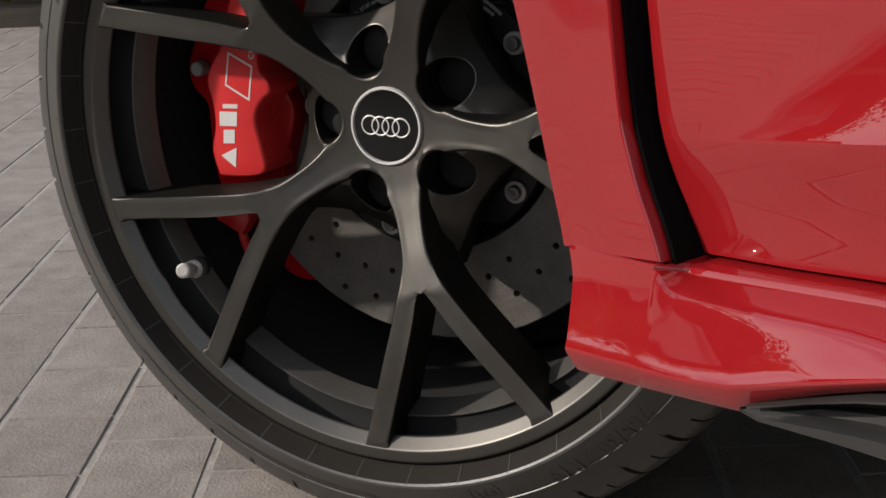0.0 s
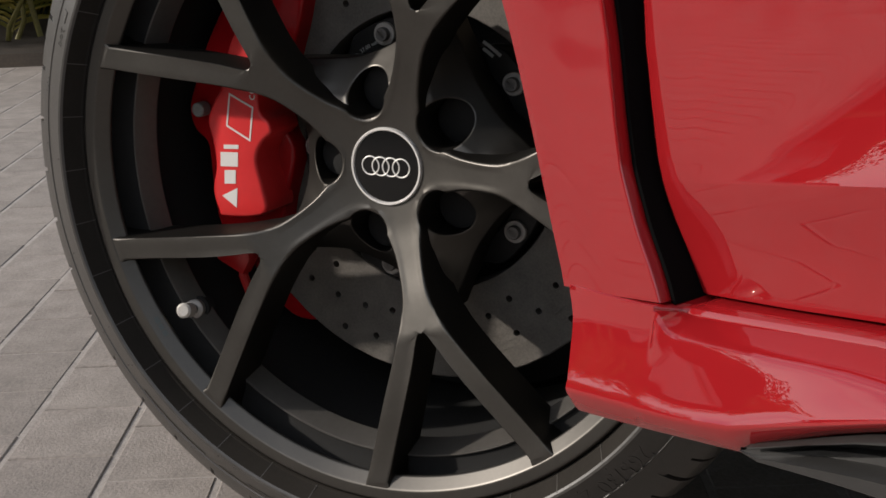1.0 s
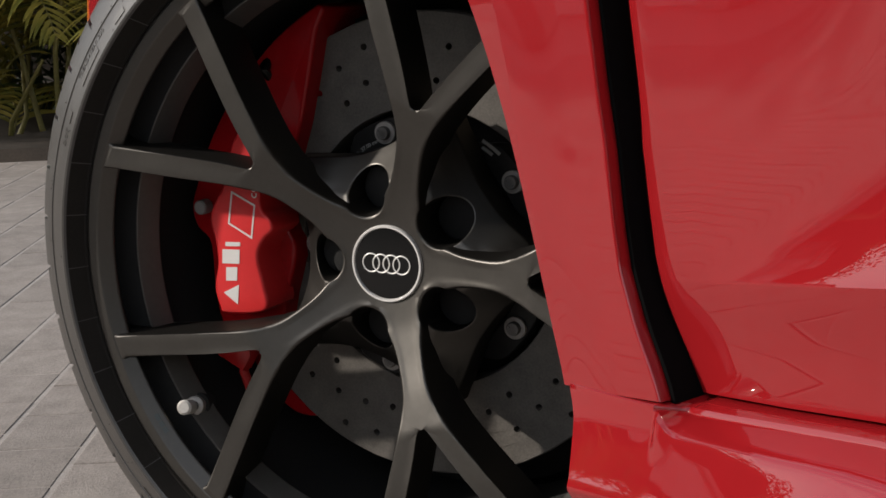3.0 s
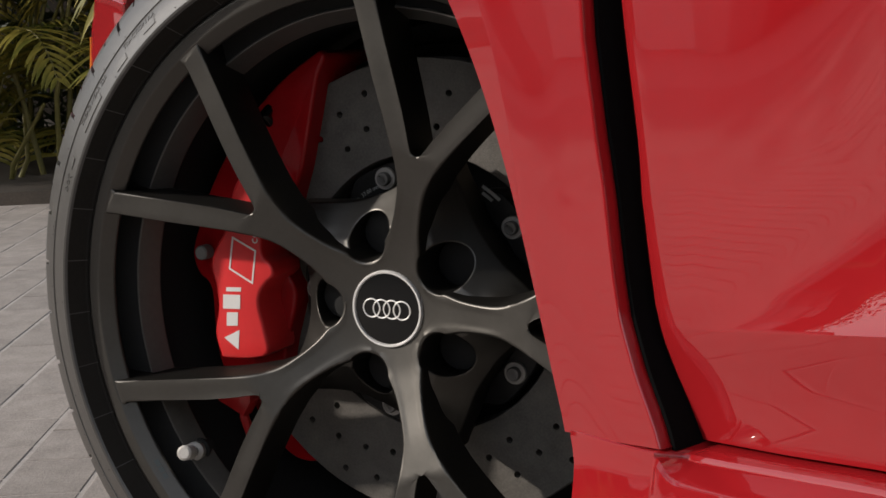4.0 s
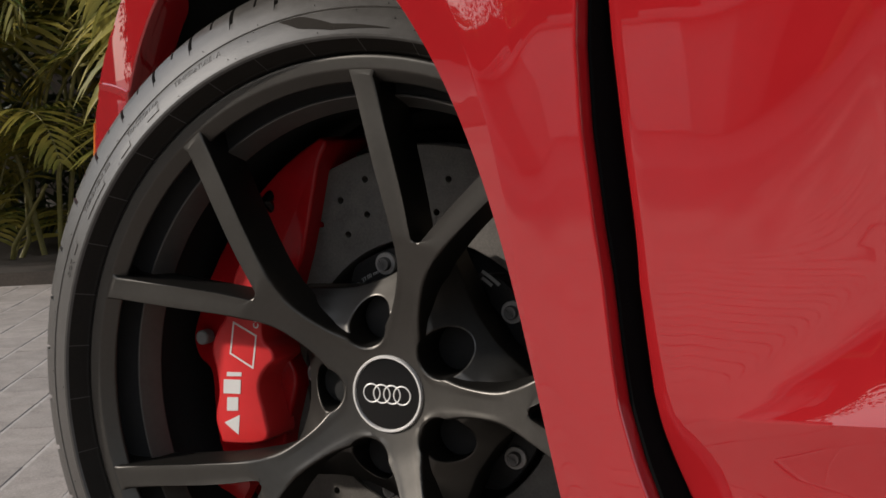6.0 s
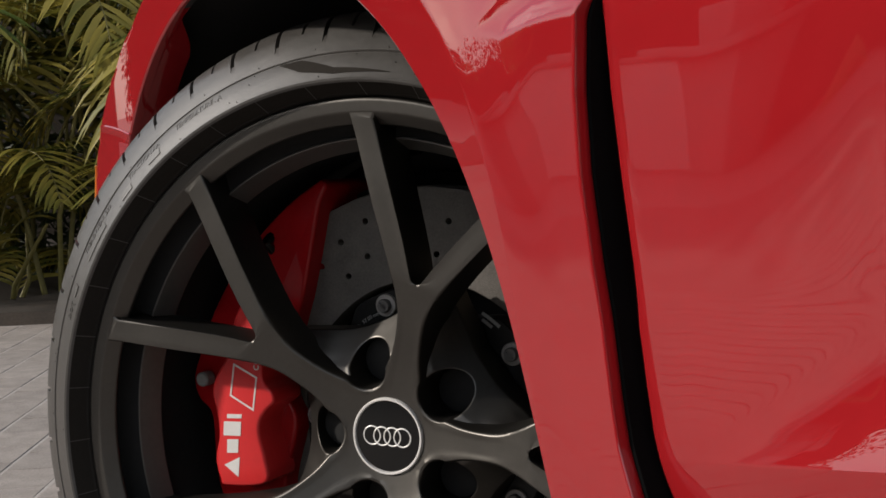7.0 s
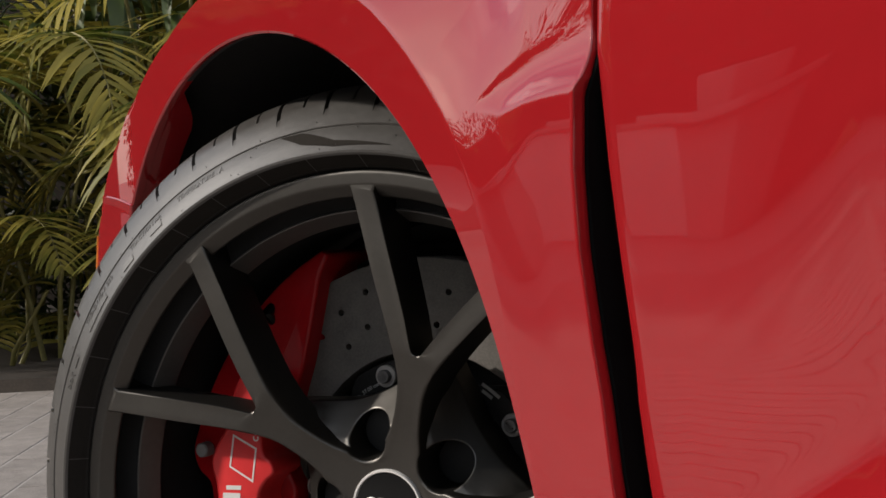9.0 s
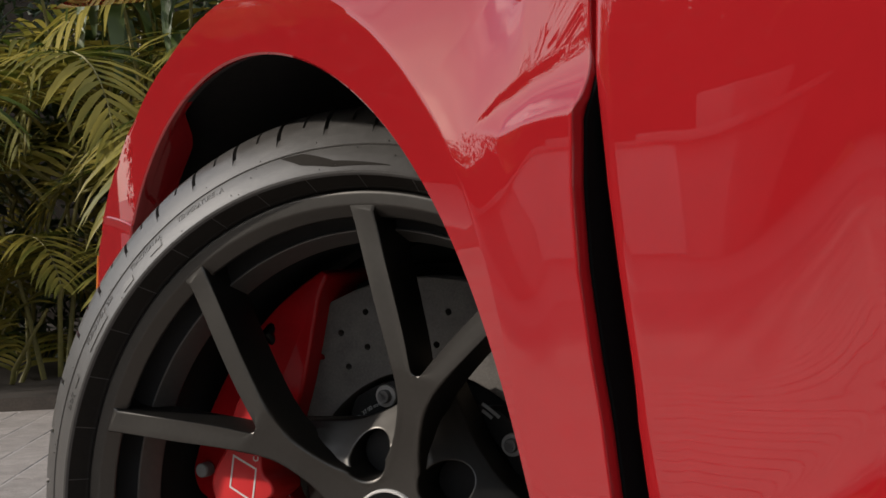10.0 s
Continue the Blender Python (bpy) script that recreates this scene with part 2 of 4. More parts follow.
def paver_bm(l, w, rnd):
    b, h = 0.0012, 0.05
    t = [(-l / 2, -w / 2), (l / 2, -w / 2), (l / 2, w / 2), (-l / 2, w / 2)]
    bm = bmesh.new()
    top = [bm.verts.new((x - math.copysign(b, x), y - math.copysign(b, y), rnd.uniform(-0.0003, 0.0003))) for x, y in t]
    mid = [bm.verts.new((x + rnd.uniform(-0.0006, 0.0006), y + rnd.uniform(-0.0006, 0.0006), -b)) for x, y in t]
    low = [bm.verts.new((x, y, -h)) for x, y in t]
    bm.faces.new(top)
    for k in range(4):
        bm.faces.new((mid[k], mid[(k + 1) % 4], top[(k + 1) % 4], top[k]))
        bm.faces.new((low[k], low[(k + 1) % 4], mid[(k + 1) % 4], mid[k]))
    return bm


g = bmesh.new()
g.faces.new([g.verts.new(p) for p in ((-300, -300, -0.0012), (300, -300, -0.0012), (300, 300, -0.0012), (-300, 300, -0.0012))])
ground = tagged(part("ground", g, JOINT, smooth=False), "sandy ground bedding under grey concrete pavers", "ground", kind="structure")

# ---- the car ----
car = tagged(new("car"), "glossy red sports hatchback with flared wheel arch, front wheel steered outward", "car")
AXLE = Matrix(((0.84229, -0.53876, 0.01693, 0), (0.53732, 0.84171, 0.05307, 0), (-0.04285, -0.0356, 0.99845, HUB_Z), (0, 0, 0, 1)))


def on_axle(ob):
    ob.matrix_local = AXLE
    return ob


# tyre: (r, y) from the outer bead over the tread to the inner bead; y < 0 is the outer side
R_T = 0.3200
TYRE = [(0.2450, -0.0280), (0.2570, -0.0300), (0.2590, -0.0345), (0.2602, -0.0362), (0.2610, -0.0368), (0.2650, -0.0445), (0.2684, -0.0500), (0.2700, -0.0514), (0.2718, -0.0516), (0.2740, -0.0503), (0.2800, -0.0472),
        (0.2880, -0.0422), (0.2903, -0.0405), (0.2911, -0.0410), (0.2920, -0.0391), (0.2984, -0.0348), (0.3000, -0.0336), (0.3056, -0.0294), (0.3084, -0.0268), (0.3093, -0.0258), (0.3115, -0.0230), (0.3138, -0.0199), (0.3142, -0.0192), (0.3170, -0.0130), (0.3191, -0.0050),
        (0.3203, 0.0060), (0.3210, 0.0180), (0.3213, 0.0270), (0.3130, 0.0290), (0.3130, 0.0360), (0.3198, 0.0380), (R_T, 0.0500), (0.3203, 0.0690), (0.3135, 0.0710), (0.3135, 0.0800),
        (0.3203, 0.0820), (0.3198, 0.1130), (0.3130, 0.1150), (0.3130, 0.1220), (0.3194, 0.1240), (0.3170, 0.1600), (0.3050, 0.1880), (0.2800, 0.2000), (0.2560, 0.1950), (0.2460, 0.1880)]


TYRE = [(r if r < 0.292 else 0.292 + (r - 0.292) * 1.15, y) for r, y in TYRE]


def side_y(r):
    """The outer sidewall's y at a radius."""
    return table(r, [p[0] for p in TYRE[:24]], [p[1] for p in TYRE[:24]])


# one pitch of the tread: angles in degrees, with the long and the short slot's share of full depth
PITCH = ((0.0, 0, 0), (0.05, 1, 0), (0.66, 1, 0), (0.71, 0, 0), (1.6, 0, 0), (2.4, 0, 0), (3.2, 0, 0), (4.0, 0, 0), (4.05, 0, 1), (4.36, 0, 1), (4.41, 0, 0), (5.4, 0, 0), (6.2, 0, 0), (7.1, 0, 0))


def tyre_bm():
    rows = []
    for turn in range(45):
        for a0, long_slot, short_slot in PITCH:
            row = []
            for q, (r, y) in enumerate(TYRE):
                a = radians(8.0 * turn + a0 + 24.0 * max(0.0, min(y, 0.16) + 0.0385) * (q > 14))
                if q > 14 and y < 0.0275:
                    if y > -0.0300:
                        r -= 0.0060 * long_slot * smooth01((y + 0.0330) / 0.010)
                    if -0.0262 < y < 0.008:
                        r -= 0.0040 * short_slot
                elif 0.0370 < y < 0.165 and 0.3222 < r:
                    r -= 0.0055 * long_slot
                row.append((r * math.cos(a), y, r * math.sin(a)))
            rows.append(row)
    return grid_bm(rows, close_u=True)


tyre = on_axle(part("tyre", tyre_bm(), RUBBER, car, "low-profile black rubber tyre with moulded markings", angle=16))
# shade on the inward-sloping bead band is put into a darker rubber
tyre.data.materials.append(MARK_SHADE_RUBBER)
for p in tyre.data.polygons:
    if 0.2575 < math.hypot(p.center.x, p.center.z) < 0.2691 and p.center.y < 0:
        p.material_index = 1
for text, size, angle, r in (("TEMPERATURE . A", 0.0062, 119.5, 0.2858), ("TRACTION AA", 0.0062, 132.5, 0.2862), ("TREADWEAR 220", 0.0062, 147.0, 0.2862), ("DOT", 0.0068, 161.5, 0.2800),
                             ("265/30 ZR19", 0.0185, -47.0, 0.2840), ("(93Y)", 0.0120, -68.0, 0.2815)):
    text_mesh("lettering", text, size, 0.0005, on_arc(angle, r, side_y), RUBBER, tyre)


def arc_strip_bm(a0, a1, r0, r1, lift, n=16, y=side_y):
    """A thin raised strip on the sidewall between two angles; r0 and r1 give its edges along the way."""
    rows = []
    for k in range(n + 1):
        u = k / n
        a = radians(lerp(a0, a1, u))
        p, q = r0(u), r1(u)
        rows.append([(r * math.cos(a), y(r) - lf, r * math.sin(a)) for r, lf in ((p, -0.0005), (p, lift), (q, lift), (q, -0.0005))])
    return grid_bm(rows)


# unreadable codes and a maker's mark, as plain bars
for a0, a1, r0, r1 in ((136.5, 139.5, 0.2755, 0.2805), (128.6, 131.6, 0.2775, 0.2835), (145.0, 152.0, 0.2770, 0.2820), (157.0, 159.0, 0.2790, 0.2840), (-86.0, -100.0, 0.2870, 0.2890), (-101.0, -118.0, 0.2870, 0.2890), (-88.0, -112.0, 0.2840, 0.2852), (-121.0, -136.0, 0.2870, 0.2882)):
    part("moulded_code", arc_strip_bm(a0, a1, lambda u, r0=r0: r0, lambda u, r1=r1: r1, 0.0007), RUBBER, tyre)
for a0, a1, us, lo, hi in ((103.5, 84.0, (0, 0.2, 0.5, 1), (0.2895, 0.2800, 0.2752, 0.2762), (0.2900, 0.2895, 0.2800, 0.2766)), (80.0, 75.0, (0, 0.3, 0.6, 1), (0.2765, 0.2790, 0.2870, 0.2900), (0.2775, 0.2860, 0.2905, 0.2930))):
    part("maker_mark", arc_strip_bm(a0, a1, lambda u, us=us, lo=lo: table(u, us, lo), lambda u, us=us, hi=hi: table(u, us, hi), 0.0005), MARK_SHADE_RUBBER, tyre)
for k in range(38):
    a = 4 + 360 * k / 38
    part("rib", arc_strip_bm(a, a + 0.16, lambda u: 0.2595, lambda u: 0.2690, 0.0005, 1), RUBBER, tyre, smooth=False)

# small moulding pips all over the sidewall
bm, rp = bmesh.new(), random.Random(3)
for k in range(90):
    a, r = radians(rp.uniform(0, 360)), rp.choice((0.2742, 0.2765, 0.2835, 0.2890, 0.2940, 0.2960))
    c = Vector((r * math.cos(a), side_y(r), r * math.sin(a)))
    e, f = Vector((math.cos(a), 0, math.sin(a))) * 0.0006, Vector((-math.sin(a), 0, math.cos(a))) * 0.0006
    q = [bm.verts.new(c + d) for d in (e, f, -e, -f)]
    top = bm.verts.new(c + Vector((0, -0.0012, 0)))
    for i in range(4):
        bm.faces.new((q[i], q[(i + 1) % 4], top))
tagged(part("moulding_pips", bm, RUBBER, tyre), kind="stuff")

# wheel: the rim is its main mesh
RIM = [(0.2572, -0.0300), (0.2579, -0.0345), (0.2580, -0.0355), (0.2576, -0.0367), (0.2567, -0.0375), (0.2555, -0.0378), (0.2545, -0.0377), (0.2482, -0.0373), (0.2475, -0.0372), (0.2467, -0.0367), (0.2461, -0.0362), (0.2454, -0.0355), (0.2389, -0.0297), (0.2383, -0.0291), (0.2378, -0.0278), (0.2382, -0.0262), (0.2396, -0.0246)]
BED = [(0.2300, -0.0080), (0.2296, -0.0096), (0.2288, -0.0102), (0.2279, -0.0100), (0.2272, -0.0088), (0.2204, 0.0068), (0.2198, 0.0082), (0.2200, 0.0094), (0.2212, 0.0102), (0.2300, 0.0120)]
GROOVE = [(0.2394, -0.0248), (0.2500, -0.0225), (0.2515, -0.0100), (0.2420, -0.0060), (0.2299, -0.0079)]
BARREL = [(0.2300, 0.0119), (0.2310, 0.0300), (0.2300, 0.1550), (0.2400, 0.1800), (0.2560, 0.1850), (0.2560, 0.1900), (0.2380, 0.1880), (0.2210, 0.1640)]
wheel = on_axle(part("wheel", lathe_bm(RIM, 224), WHEEL, car, "matt black five-spoke alloy wheel", angle=30))
part("rim_bed", lathe_bm(BED, 192), BEDMAT, wheel, "dark grey inner rim band with its light put into the paint", angle=30)
# groove and barrel are plain black: their shade is put into the colour
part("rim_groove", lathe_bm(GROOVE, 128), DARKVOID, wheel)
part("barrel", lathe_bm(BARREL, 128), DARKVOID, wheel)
HOLE_L, HOLE_T, HOLE_R = 0.0570 * math.cos(radians(36)), 0.0570 * math.sin(radians(36)), 0.0185


def face_y(r):
    return table(r, [0.03, 0.05, 0.075, 0.10, 0.128, 0.18, 0.230, 0.243, 0.26], [0.0, -0.0035, -0.0105, -0.0185, -0.0265, -0.0318, -0.0346, -0.0366, -0.0372])


def back_y(r):
    return table(r, [0.03, 0.09, 0.13, 0.25], [0.028, 0.022, 0.012, 0.007])


def spoke_bm():
    """One forked spoke, in (length, side): hub rim round the bolt wells, stem, two arms."""
    st = []
    for k in range(9):
        u = k / 8
        a, b = radians(lerp(216, 287, u)), radians(lerp(36, 0, u))
        st.append(((HOLE_L + HOLE_R * math.cos(a), HOLE_T + HOLE_R * math.sin(a)), (0.0306 * math.cos(b), 0.0306 * math.sin(b)), 0))
    o0 = st[-1][0]
    O = spline([o0, (0.066, 0.0124), (0.084, 0.0112), (0.101, 0.0122), (0.1165, 0.0168)], 12)
    for k in range(1, 12):
        st.append((tuple(O[k]), (lerp(0.0306, 0.1264, (k / 11) ** 1.1), 0.0), 0))
    Oa = spline([(0.1165, 0.0168), (0.1420, 0.0300), (0.1850, 0.0549), (0.2240, 0.0777), (0.2330, 0.0848), (0.2360, 0.0925)], 22)
    Ia = spline([(0.1264, 0.00001), (0.1268, 0.0022), (0.1305, 0.0052), (0.1600, 0.0200), (0.2270, 0.0583), (0.2350, 0.0618), (0.2435, 0.0610)], 22)
    for k in range(22):
        st.append((tuple(Oa[k]), tuple(Ia[k]), 1))
    bm = bmesh.new()
    bev = 0.0020
    for sg in (1, -1):
        rows = []
        for o, i, wall in st:
            o, i = Vector(o), Vector(i)
            e = (i - o).normalized()
            row = []

            def put(p, y):
                row.append((p.x, y, sg * p.y))
            f = lambda p: face_y(p.length)
            b = min(bev, (i - o).length * 0.3)
            put(o - e * 0.003, back_y(o.length))
            put(o - e * 0.0006, f(o) + b * 1.6)
            put(o, f(o) + b)
            put(o + e * b * 0.3, f(o) + b * 0.3)
            put(o + e * b, f(o))
            put(o + e * b * 1.35, f(o))
            for w in (0.35, 0.65):
                m = o.lerp(i, w)
                put(m, f(m))
            if wall:
                put(i - e * b * 1.35, f(i))
                put(i - e * b, f(i))
                put(i - e * b * 0.3, f(i) + b * 0.3)
                put(i, f(i) + b)
                put(i + e * 0.0006, f(i) + b * 1.6)
                put(i + e * 0.003, back_y(i.length))
            else:
                for _ in range(6):
                    put(i, f(i))
            rows.append(row)
        half = [[bm.verts.new(p) for p in r] for r in rows]
        for a, b in zip(half, half[1:]):
            for j in range(len(a) - 1):
                bm.faces.new((a[j], a[j + 1], b[j + 1], b[j]))
    bmesh.ops.remove_doubles(bm, verts=bm.verts, dist=2e-5)
    bmesh.ops.dissolve_degenerate(bm, dist=1e-6, edges=bm.edges)
    return bm


SPIN = 145.2
first = part("spoke", spoke_bm(), WHEEL, wheel, angle=42)
for k in range(5):
    ob = first if k == 0 else first.copy()
    if k:
        scene.collection.objects.link(ob)
    ob.matrix_local = Matrix.Rotation(radians(-(SPIN + 72 * k)), 4, "Y")


def hub_bm():
    """The web between two spokes round a bolt well: it sags towards the brake disc and sweeps up into the spokes' sides."""
    def reach(a):
        return 0.0865 + 0.043 * (min(abs(a), radians(36)) / radians(36)) ** 2.4

    def hy(p):
        a = math.atan2(p.y, p.x)
        f = p.length / reach(a)
        y = table(f, [0.30, 0.55, 0.66, 0.78, 0.88, 0.95, 1.0], [0.0026, 0.0024, 0.0060, 0.0144, 0.0218, 0.0268, 0.0305])
        t = p.length * math.sin(max(0.0, radians(36) - abs(a))) - 0.0125
        return y - 0.0100 * math.exp(-max(0.0, t) / 0.0060) * smooth01((p.length - 0.072) / 0.03)
    bm = bmesh.new()
    n = 96
    for c in (0.0,):
        ring = []
        for q in range(n):
            a = 2 * math.pi * q / n
            d = Vector((math.cos(a), math.sin(a)))
            far = 0.12
            lo, hi = 0.0, far
            for _ in range(22):
                m = (lo + hi) / 2
                p = Vector((0.057, 0)) + d * m
                if 0.0295 < p.length < reach(math.atan2(p.y, p.x)) and abs(math.atan2(p.y, p.x)) < radians(34.5):
                    lo = m
                else:
                    hi = m
            col = []
            for w, extra in ((0, 0.040), (0, 0.0020), (0, 0.0015), (0.0004, 0.0005), (0.0012, 0.0), (0.0018, 0.0)):
                p = Vector((0.057, 0)) + d * (HOLE_R + w)
                col.append((p, hy(p) + extra))
            for s in range(1, 17):
                p = Vector((0.057, 0)) + d * lerp(HOLE_R + 0.0018, max(lo, HOLE_R + 0.002), s / 16)
                col.append((p, hy(p)))
            if p.length > 0.07:
                col += [(p + d * 0.0006, hy(p) + 0.003), (p, hy(p) + 0.030)]
            else:
                col += [(p, hy(p) + 0.0001), (p, hy(p) + 0.0002)]
            ring.append([bm.verts.new((p.x * math.cos(c) - p.y * math.sin(c), y, p.x * math.sin(c) + p.y * math.cos(c))) for p, y in col])
        for q in range(n):
            a, b = ring[q], ring[(q + 1) % n]
            for s in range(len(a) - 1):
                bm.faces.new((a[s], a[s + 1], b[s + 1], b[s]))
        bm.faces.new([r[0] for r in ring])
    bmesh.ops.remove_doubles(bm, verts=bm.verts, dist=1e-5)
    return bm


well = part("bolt_well", hub_bm(), WHEEL, wheel, angle=48)
for k in range(5):
    ob = well if k == 0 else well.copy()
    if k:
        scene.collection.objects.link(ob)
    ob.matrix_local = Matrix.Rotation(radians(-(SPIN + 36 + 72 * k)), 4, "Y")
# black discs close the wells: the shade down there, put into the colour
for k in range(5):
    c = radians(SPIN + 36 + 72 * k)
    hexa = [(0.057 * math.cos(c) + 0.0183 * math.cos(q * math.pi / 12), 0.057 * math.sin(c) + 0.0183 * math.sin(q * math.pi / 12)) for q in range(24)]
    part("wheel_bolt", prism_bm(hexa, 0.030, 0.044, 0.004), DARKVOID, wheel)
part("centre_cap", lathe_bm([(0.00005, -0.0012), (0.012, -0.0012), (0.0270, -0.0006), (0.0274, 0.0004), (0.0274, 0.006)], 72), BLACK_TRIM, wheel, "gloss black hub cap")
part("cap_ring", lathe_bm([(0.0273, 0.0010), (0.0276, -0.0012), (0.0281, -0.0020), (0.0293, -0.0021), (0.0300, -0.0012), (0.0304, 0.0025)], 72), CHROME, wheel, "satin chrome ring")
for k in range(4):
    cx = (k - 1.5) * 0.0087
    rows = []
    for q in range(40):
        a = 2 * math.pi * q / 40
        rows.append([(cx + (0.0071 + 0.00062 * math.cos(b)) * math.cos(a), -0.0014 - 0.0005 * math.sin(b) - 0.0002 * (k % 2), (0.0071 + 0.00062 * math.cos(b)) * math.sin(a)) for b in [2 * math.pi * w / 8 for w in range(8)]])
    part("emblem_ring", grid_bm(rows, True, True), CHROME, wheel)
vp, vd = Vector((-0.1808, 0.0000, -0.1376)), Vector((0.0072, -0.0260, 0.0068)).normalized()
VALVE = [("valve_nut", -0.002, 0.009, 0.0080, WASHER, 20), ("valve_stem", 0.009, 0.020, 0.0046, BLACK_TRIM, 16), ("valve_cap", 0.017, 0.033, 0.0062, STEEL, 16)]
for name, a, b, r, m, sides in VALVE:
    part(name, tube_bm([vp + vd * a, vp + vd * (a + 0.0008), vp + vd * (b - 0.0015), vp + vd * b], [r * 0.9, r, r, r * 0.72], sides), m, wheel)
part("valve_grommet", tube_bm([vp - vd * 0.012, vp, vp + vd * 0.001], [0.0120, 0.0105, 0.0080], 20), DARKVOID, wheel)
# a small grey mark on the rim's chamfer, drawn as plain bars
for k, (a0, a1) in enumerate(((214.8, 216.2), (216.5, 217.6), (217.9, 219.0))):
    part("rim_mark", arc_strip_bm(a0, a1, lambda u: 0.2408, lambda u: 0.2436, 0.0003, 4, lambda r: table(r, [0.2383, 0.2460], [-0.0291, -0.0361])), MARK_GREY, wheel, smooth=False)

# brake disc, drilled, on a dark carrier
def disc_bm():
    bm = bmesh.new()
    y0 = 0.070

    def v(r, a, y=y0):
        return bm.verts.new((r * math.cos(a), y, r * math.sin(a)))
    # seven rings of ten holes, which line up along spirals; neighbouring rings share the points between them
    WIDE = (-0.31416, -0.19, -0.08, -0.04, -0.023, -0.012, 0.0, 0.012, 0.023, 0.04, 0.08, 0.19)
    centre = [[radians(-60.6 + 36 * k + 9.8 * (ring - 2)) for k in range(10)] for ring in range(7)]
    sets = [sorted({round((a + w) % (2 * math.pi), 5) for a in ring for w in WIDE}) for ring in centre]
    shared = [sets[0]] + [sorted({*p, *q}) for p, q in zip(sets, sets[1:])] + [sets[6]]

    def within(angles, a0, a1):
        full = sorted(a + 2 * math.pi * n for a in angles for n in (-2, -1, 0, 1, 2))
        return [a for a in full if a0 - 1e-4 < a < a1 + 1e-4]
    for ring in range(7):
        rm = 0.1768 - 0.0069 * ring
        r0, r1 = rm - 0.00345, rm + 0.00345
        for am in centre[ring]:
            a0, a1 = am - 0.31416, am + 0.31416
            q = [(r0, a) for a in within(shared[ring + 1], a0, a1)] + [(rm, a1)] + [(r1, a) for a in within(shared[ring], a0, a1)[::-1]] + [(rm, a0)]
            outer = [v(*p) for p in q]
            hole, deep = [], []
            for r, a in q:
                dx, dz = r * math.cos(a) - rm * math.cos(am), r * math.sin(a) - rm * math.sin(am)
                l = math.hypot(dx, dz)
                for lst, y in ((hole, y0), (deep, y0 + 0.012)):
                    lst.append(bm.verts.new((rm * math.cos(am) + dx / l * 0.0028, y, rm * math.sin(am) + dz / l * 0.0028)))
            n = len(q)
            for s in range(n):
                t = (s + 1) % n
                bm.faces.new((outer[s], outer[t], hole[t], hole[s]))
                bm.faces.new((hole[s], hole[t], deep[t], deep[s]))
    prof = [(0.18025, y0), (0.1893, y0), (0.1903, y0 + 0.001), (0.1903, y0 + 0.010), (0.187, y0 + 0.011), (0.187, y0 + 0.022), (0.1903, y0 + 0.023), (0.1903, y0 + 0.034), (0.118, y0 + 0.034)]
    inner = [(0.13195, y0), (0.1150, y0), (0.1140, y0 + 0.0015), (0.1140, y0 + 0.030)]
    for pr, angles in ((prof, shared[0]), (inner, shared[7])):
        rows = [[v(r, a, y) for r, y in pr] for a in angles]
        for k in range(len(rows)):
            a, b = rows[k], rows[(k + 1) % len(rows)]
            for s in range(len(pr) - 1):
                bm.faces.new((a[s], a[s + 1], b[s + 1], b[s]))
    bmesh.ops.remove_doubles(bm, verts=bm.verts, dist=3e-5)
    return bm


disc = on_axle(part("brake_disc", disc_bm(), ROTOR, car, "grey drilled carbon-ceramic brake disc", angle=40))
hat_rows = []
for k in range(180):
    a = 2 * math.pi * k / 180
    lobe = 0.5 + 0.5 * math.cos(5 * (a - radians(109.6)))
    re = 0.0935 + 0.0160 * smooth01(lobe * 1.4)
    hat_rows.append([(r * math.cos(a), y, r * math.sin(a)) for r, y in ((0.02, 0.050), (0.082, 0.050), (0.086, 0.056), (0.088, 0.0625), (re - 0.001, 0.0625), (re, 0.0635), (re, 0.085))])
part("carrier", grid_bm(hat_rows, close_u=True), HAT, disc, "dark anodised disc carrier")
for k in range(5):
    a = radians(109.6 + 72 * k)
    c = Vector((0.0985 * math.cos(a), 0, 0.0985 * math.sin(a)))
    y = Vector((0, 1, 0))
    part("washer", tube_bm([c + y * 0.0640, c + y * 0.0600, c + y * 0.0594], [0.0092, 0.0092, 0.0086], 24), WASHER, disc)
    part("carrier_bolt", tube_bm([c + y * 0.060, c + y * 0.0555, c + y * 0.0545, c + y * 0.0545, c + y * 0.0575], [0.0056, 0.0056, 0.0049, 0.0027, 0.0025], 18), BOLT, disc)
text_mesh("lettering", "min.th. 37.00 mm", 0.0047, 0.0001, on_arc(124.5, 0.0950, lambda r: 0.0622), GREYPRINT, disc)
for k, (a0, a1, r0, r1) in enumerate(((60.5, 50.5, 0.1030, 0.1056), (59.0, 53.0, 0.0985, 0.1010))):
    part("printed_code", arc_strip_bm(a0, a1, lambda u, r0=r0: r0, lambda u, r1=r1: r1, 0.0002, 6, lambda r: 0.0622), GREYPRINT, disc, smooth=False)
# dust shield and hub carrier behind, black for the shade inside the barrel
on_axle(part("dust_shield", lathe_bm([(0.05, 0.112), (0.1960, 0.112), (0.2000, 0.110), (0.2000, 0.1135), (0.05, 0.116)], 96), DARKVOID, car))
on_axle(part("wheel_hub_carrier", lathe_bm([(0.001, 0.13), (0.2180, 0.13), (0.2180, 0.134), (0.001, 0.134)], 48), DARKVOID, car))

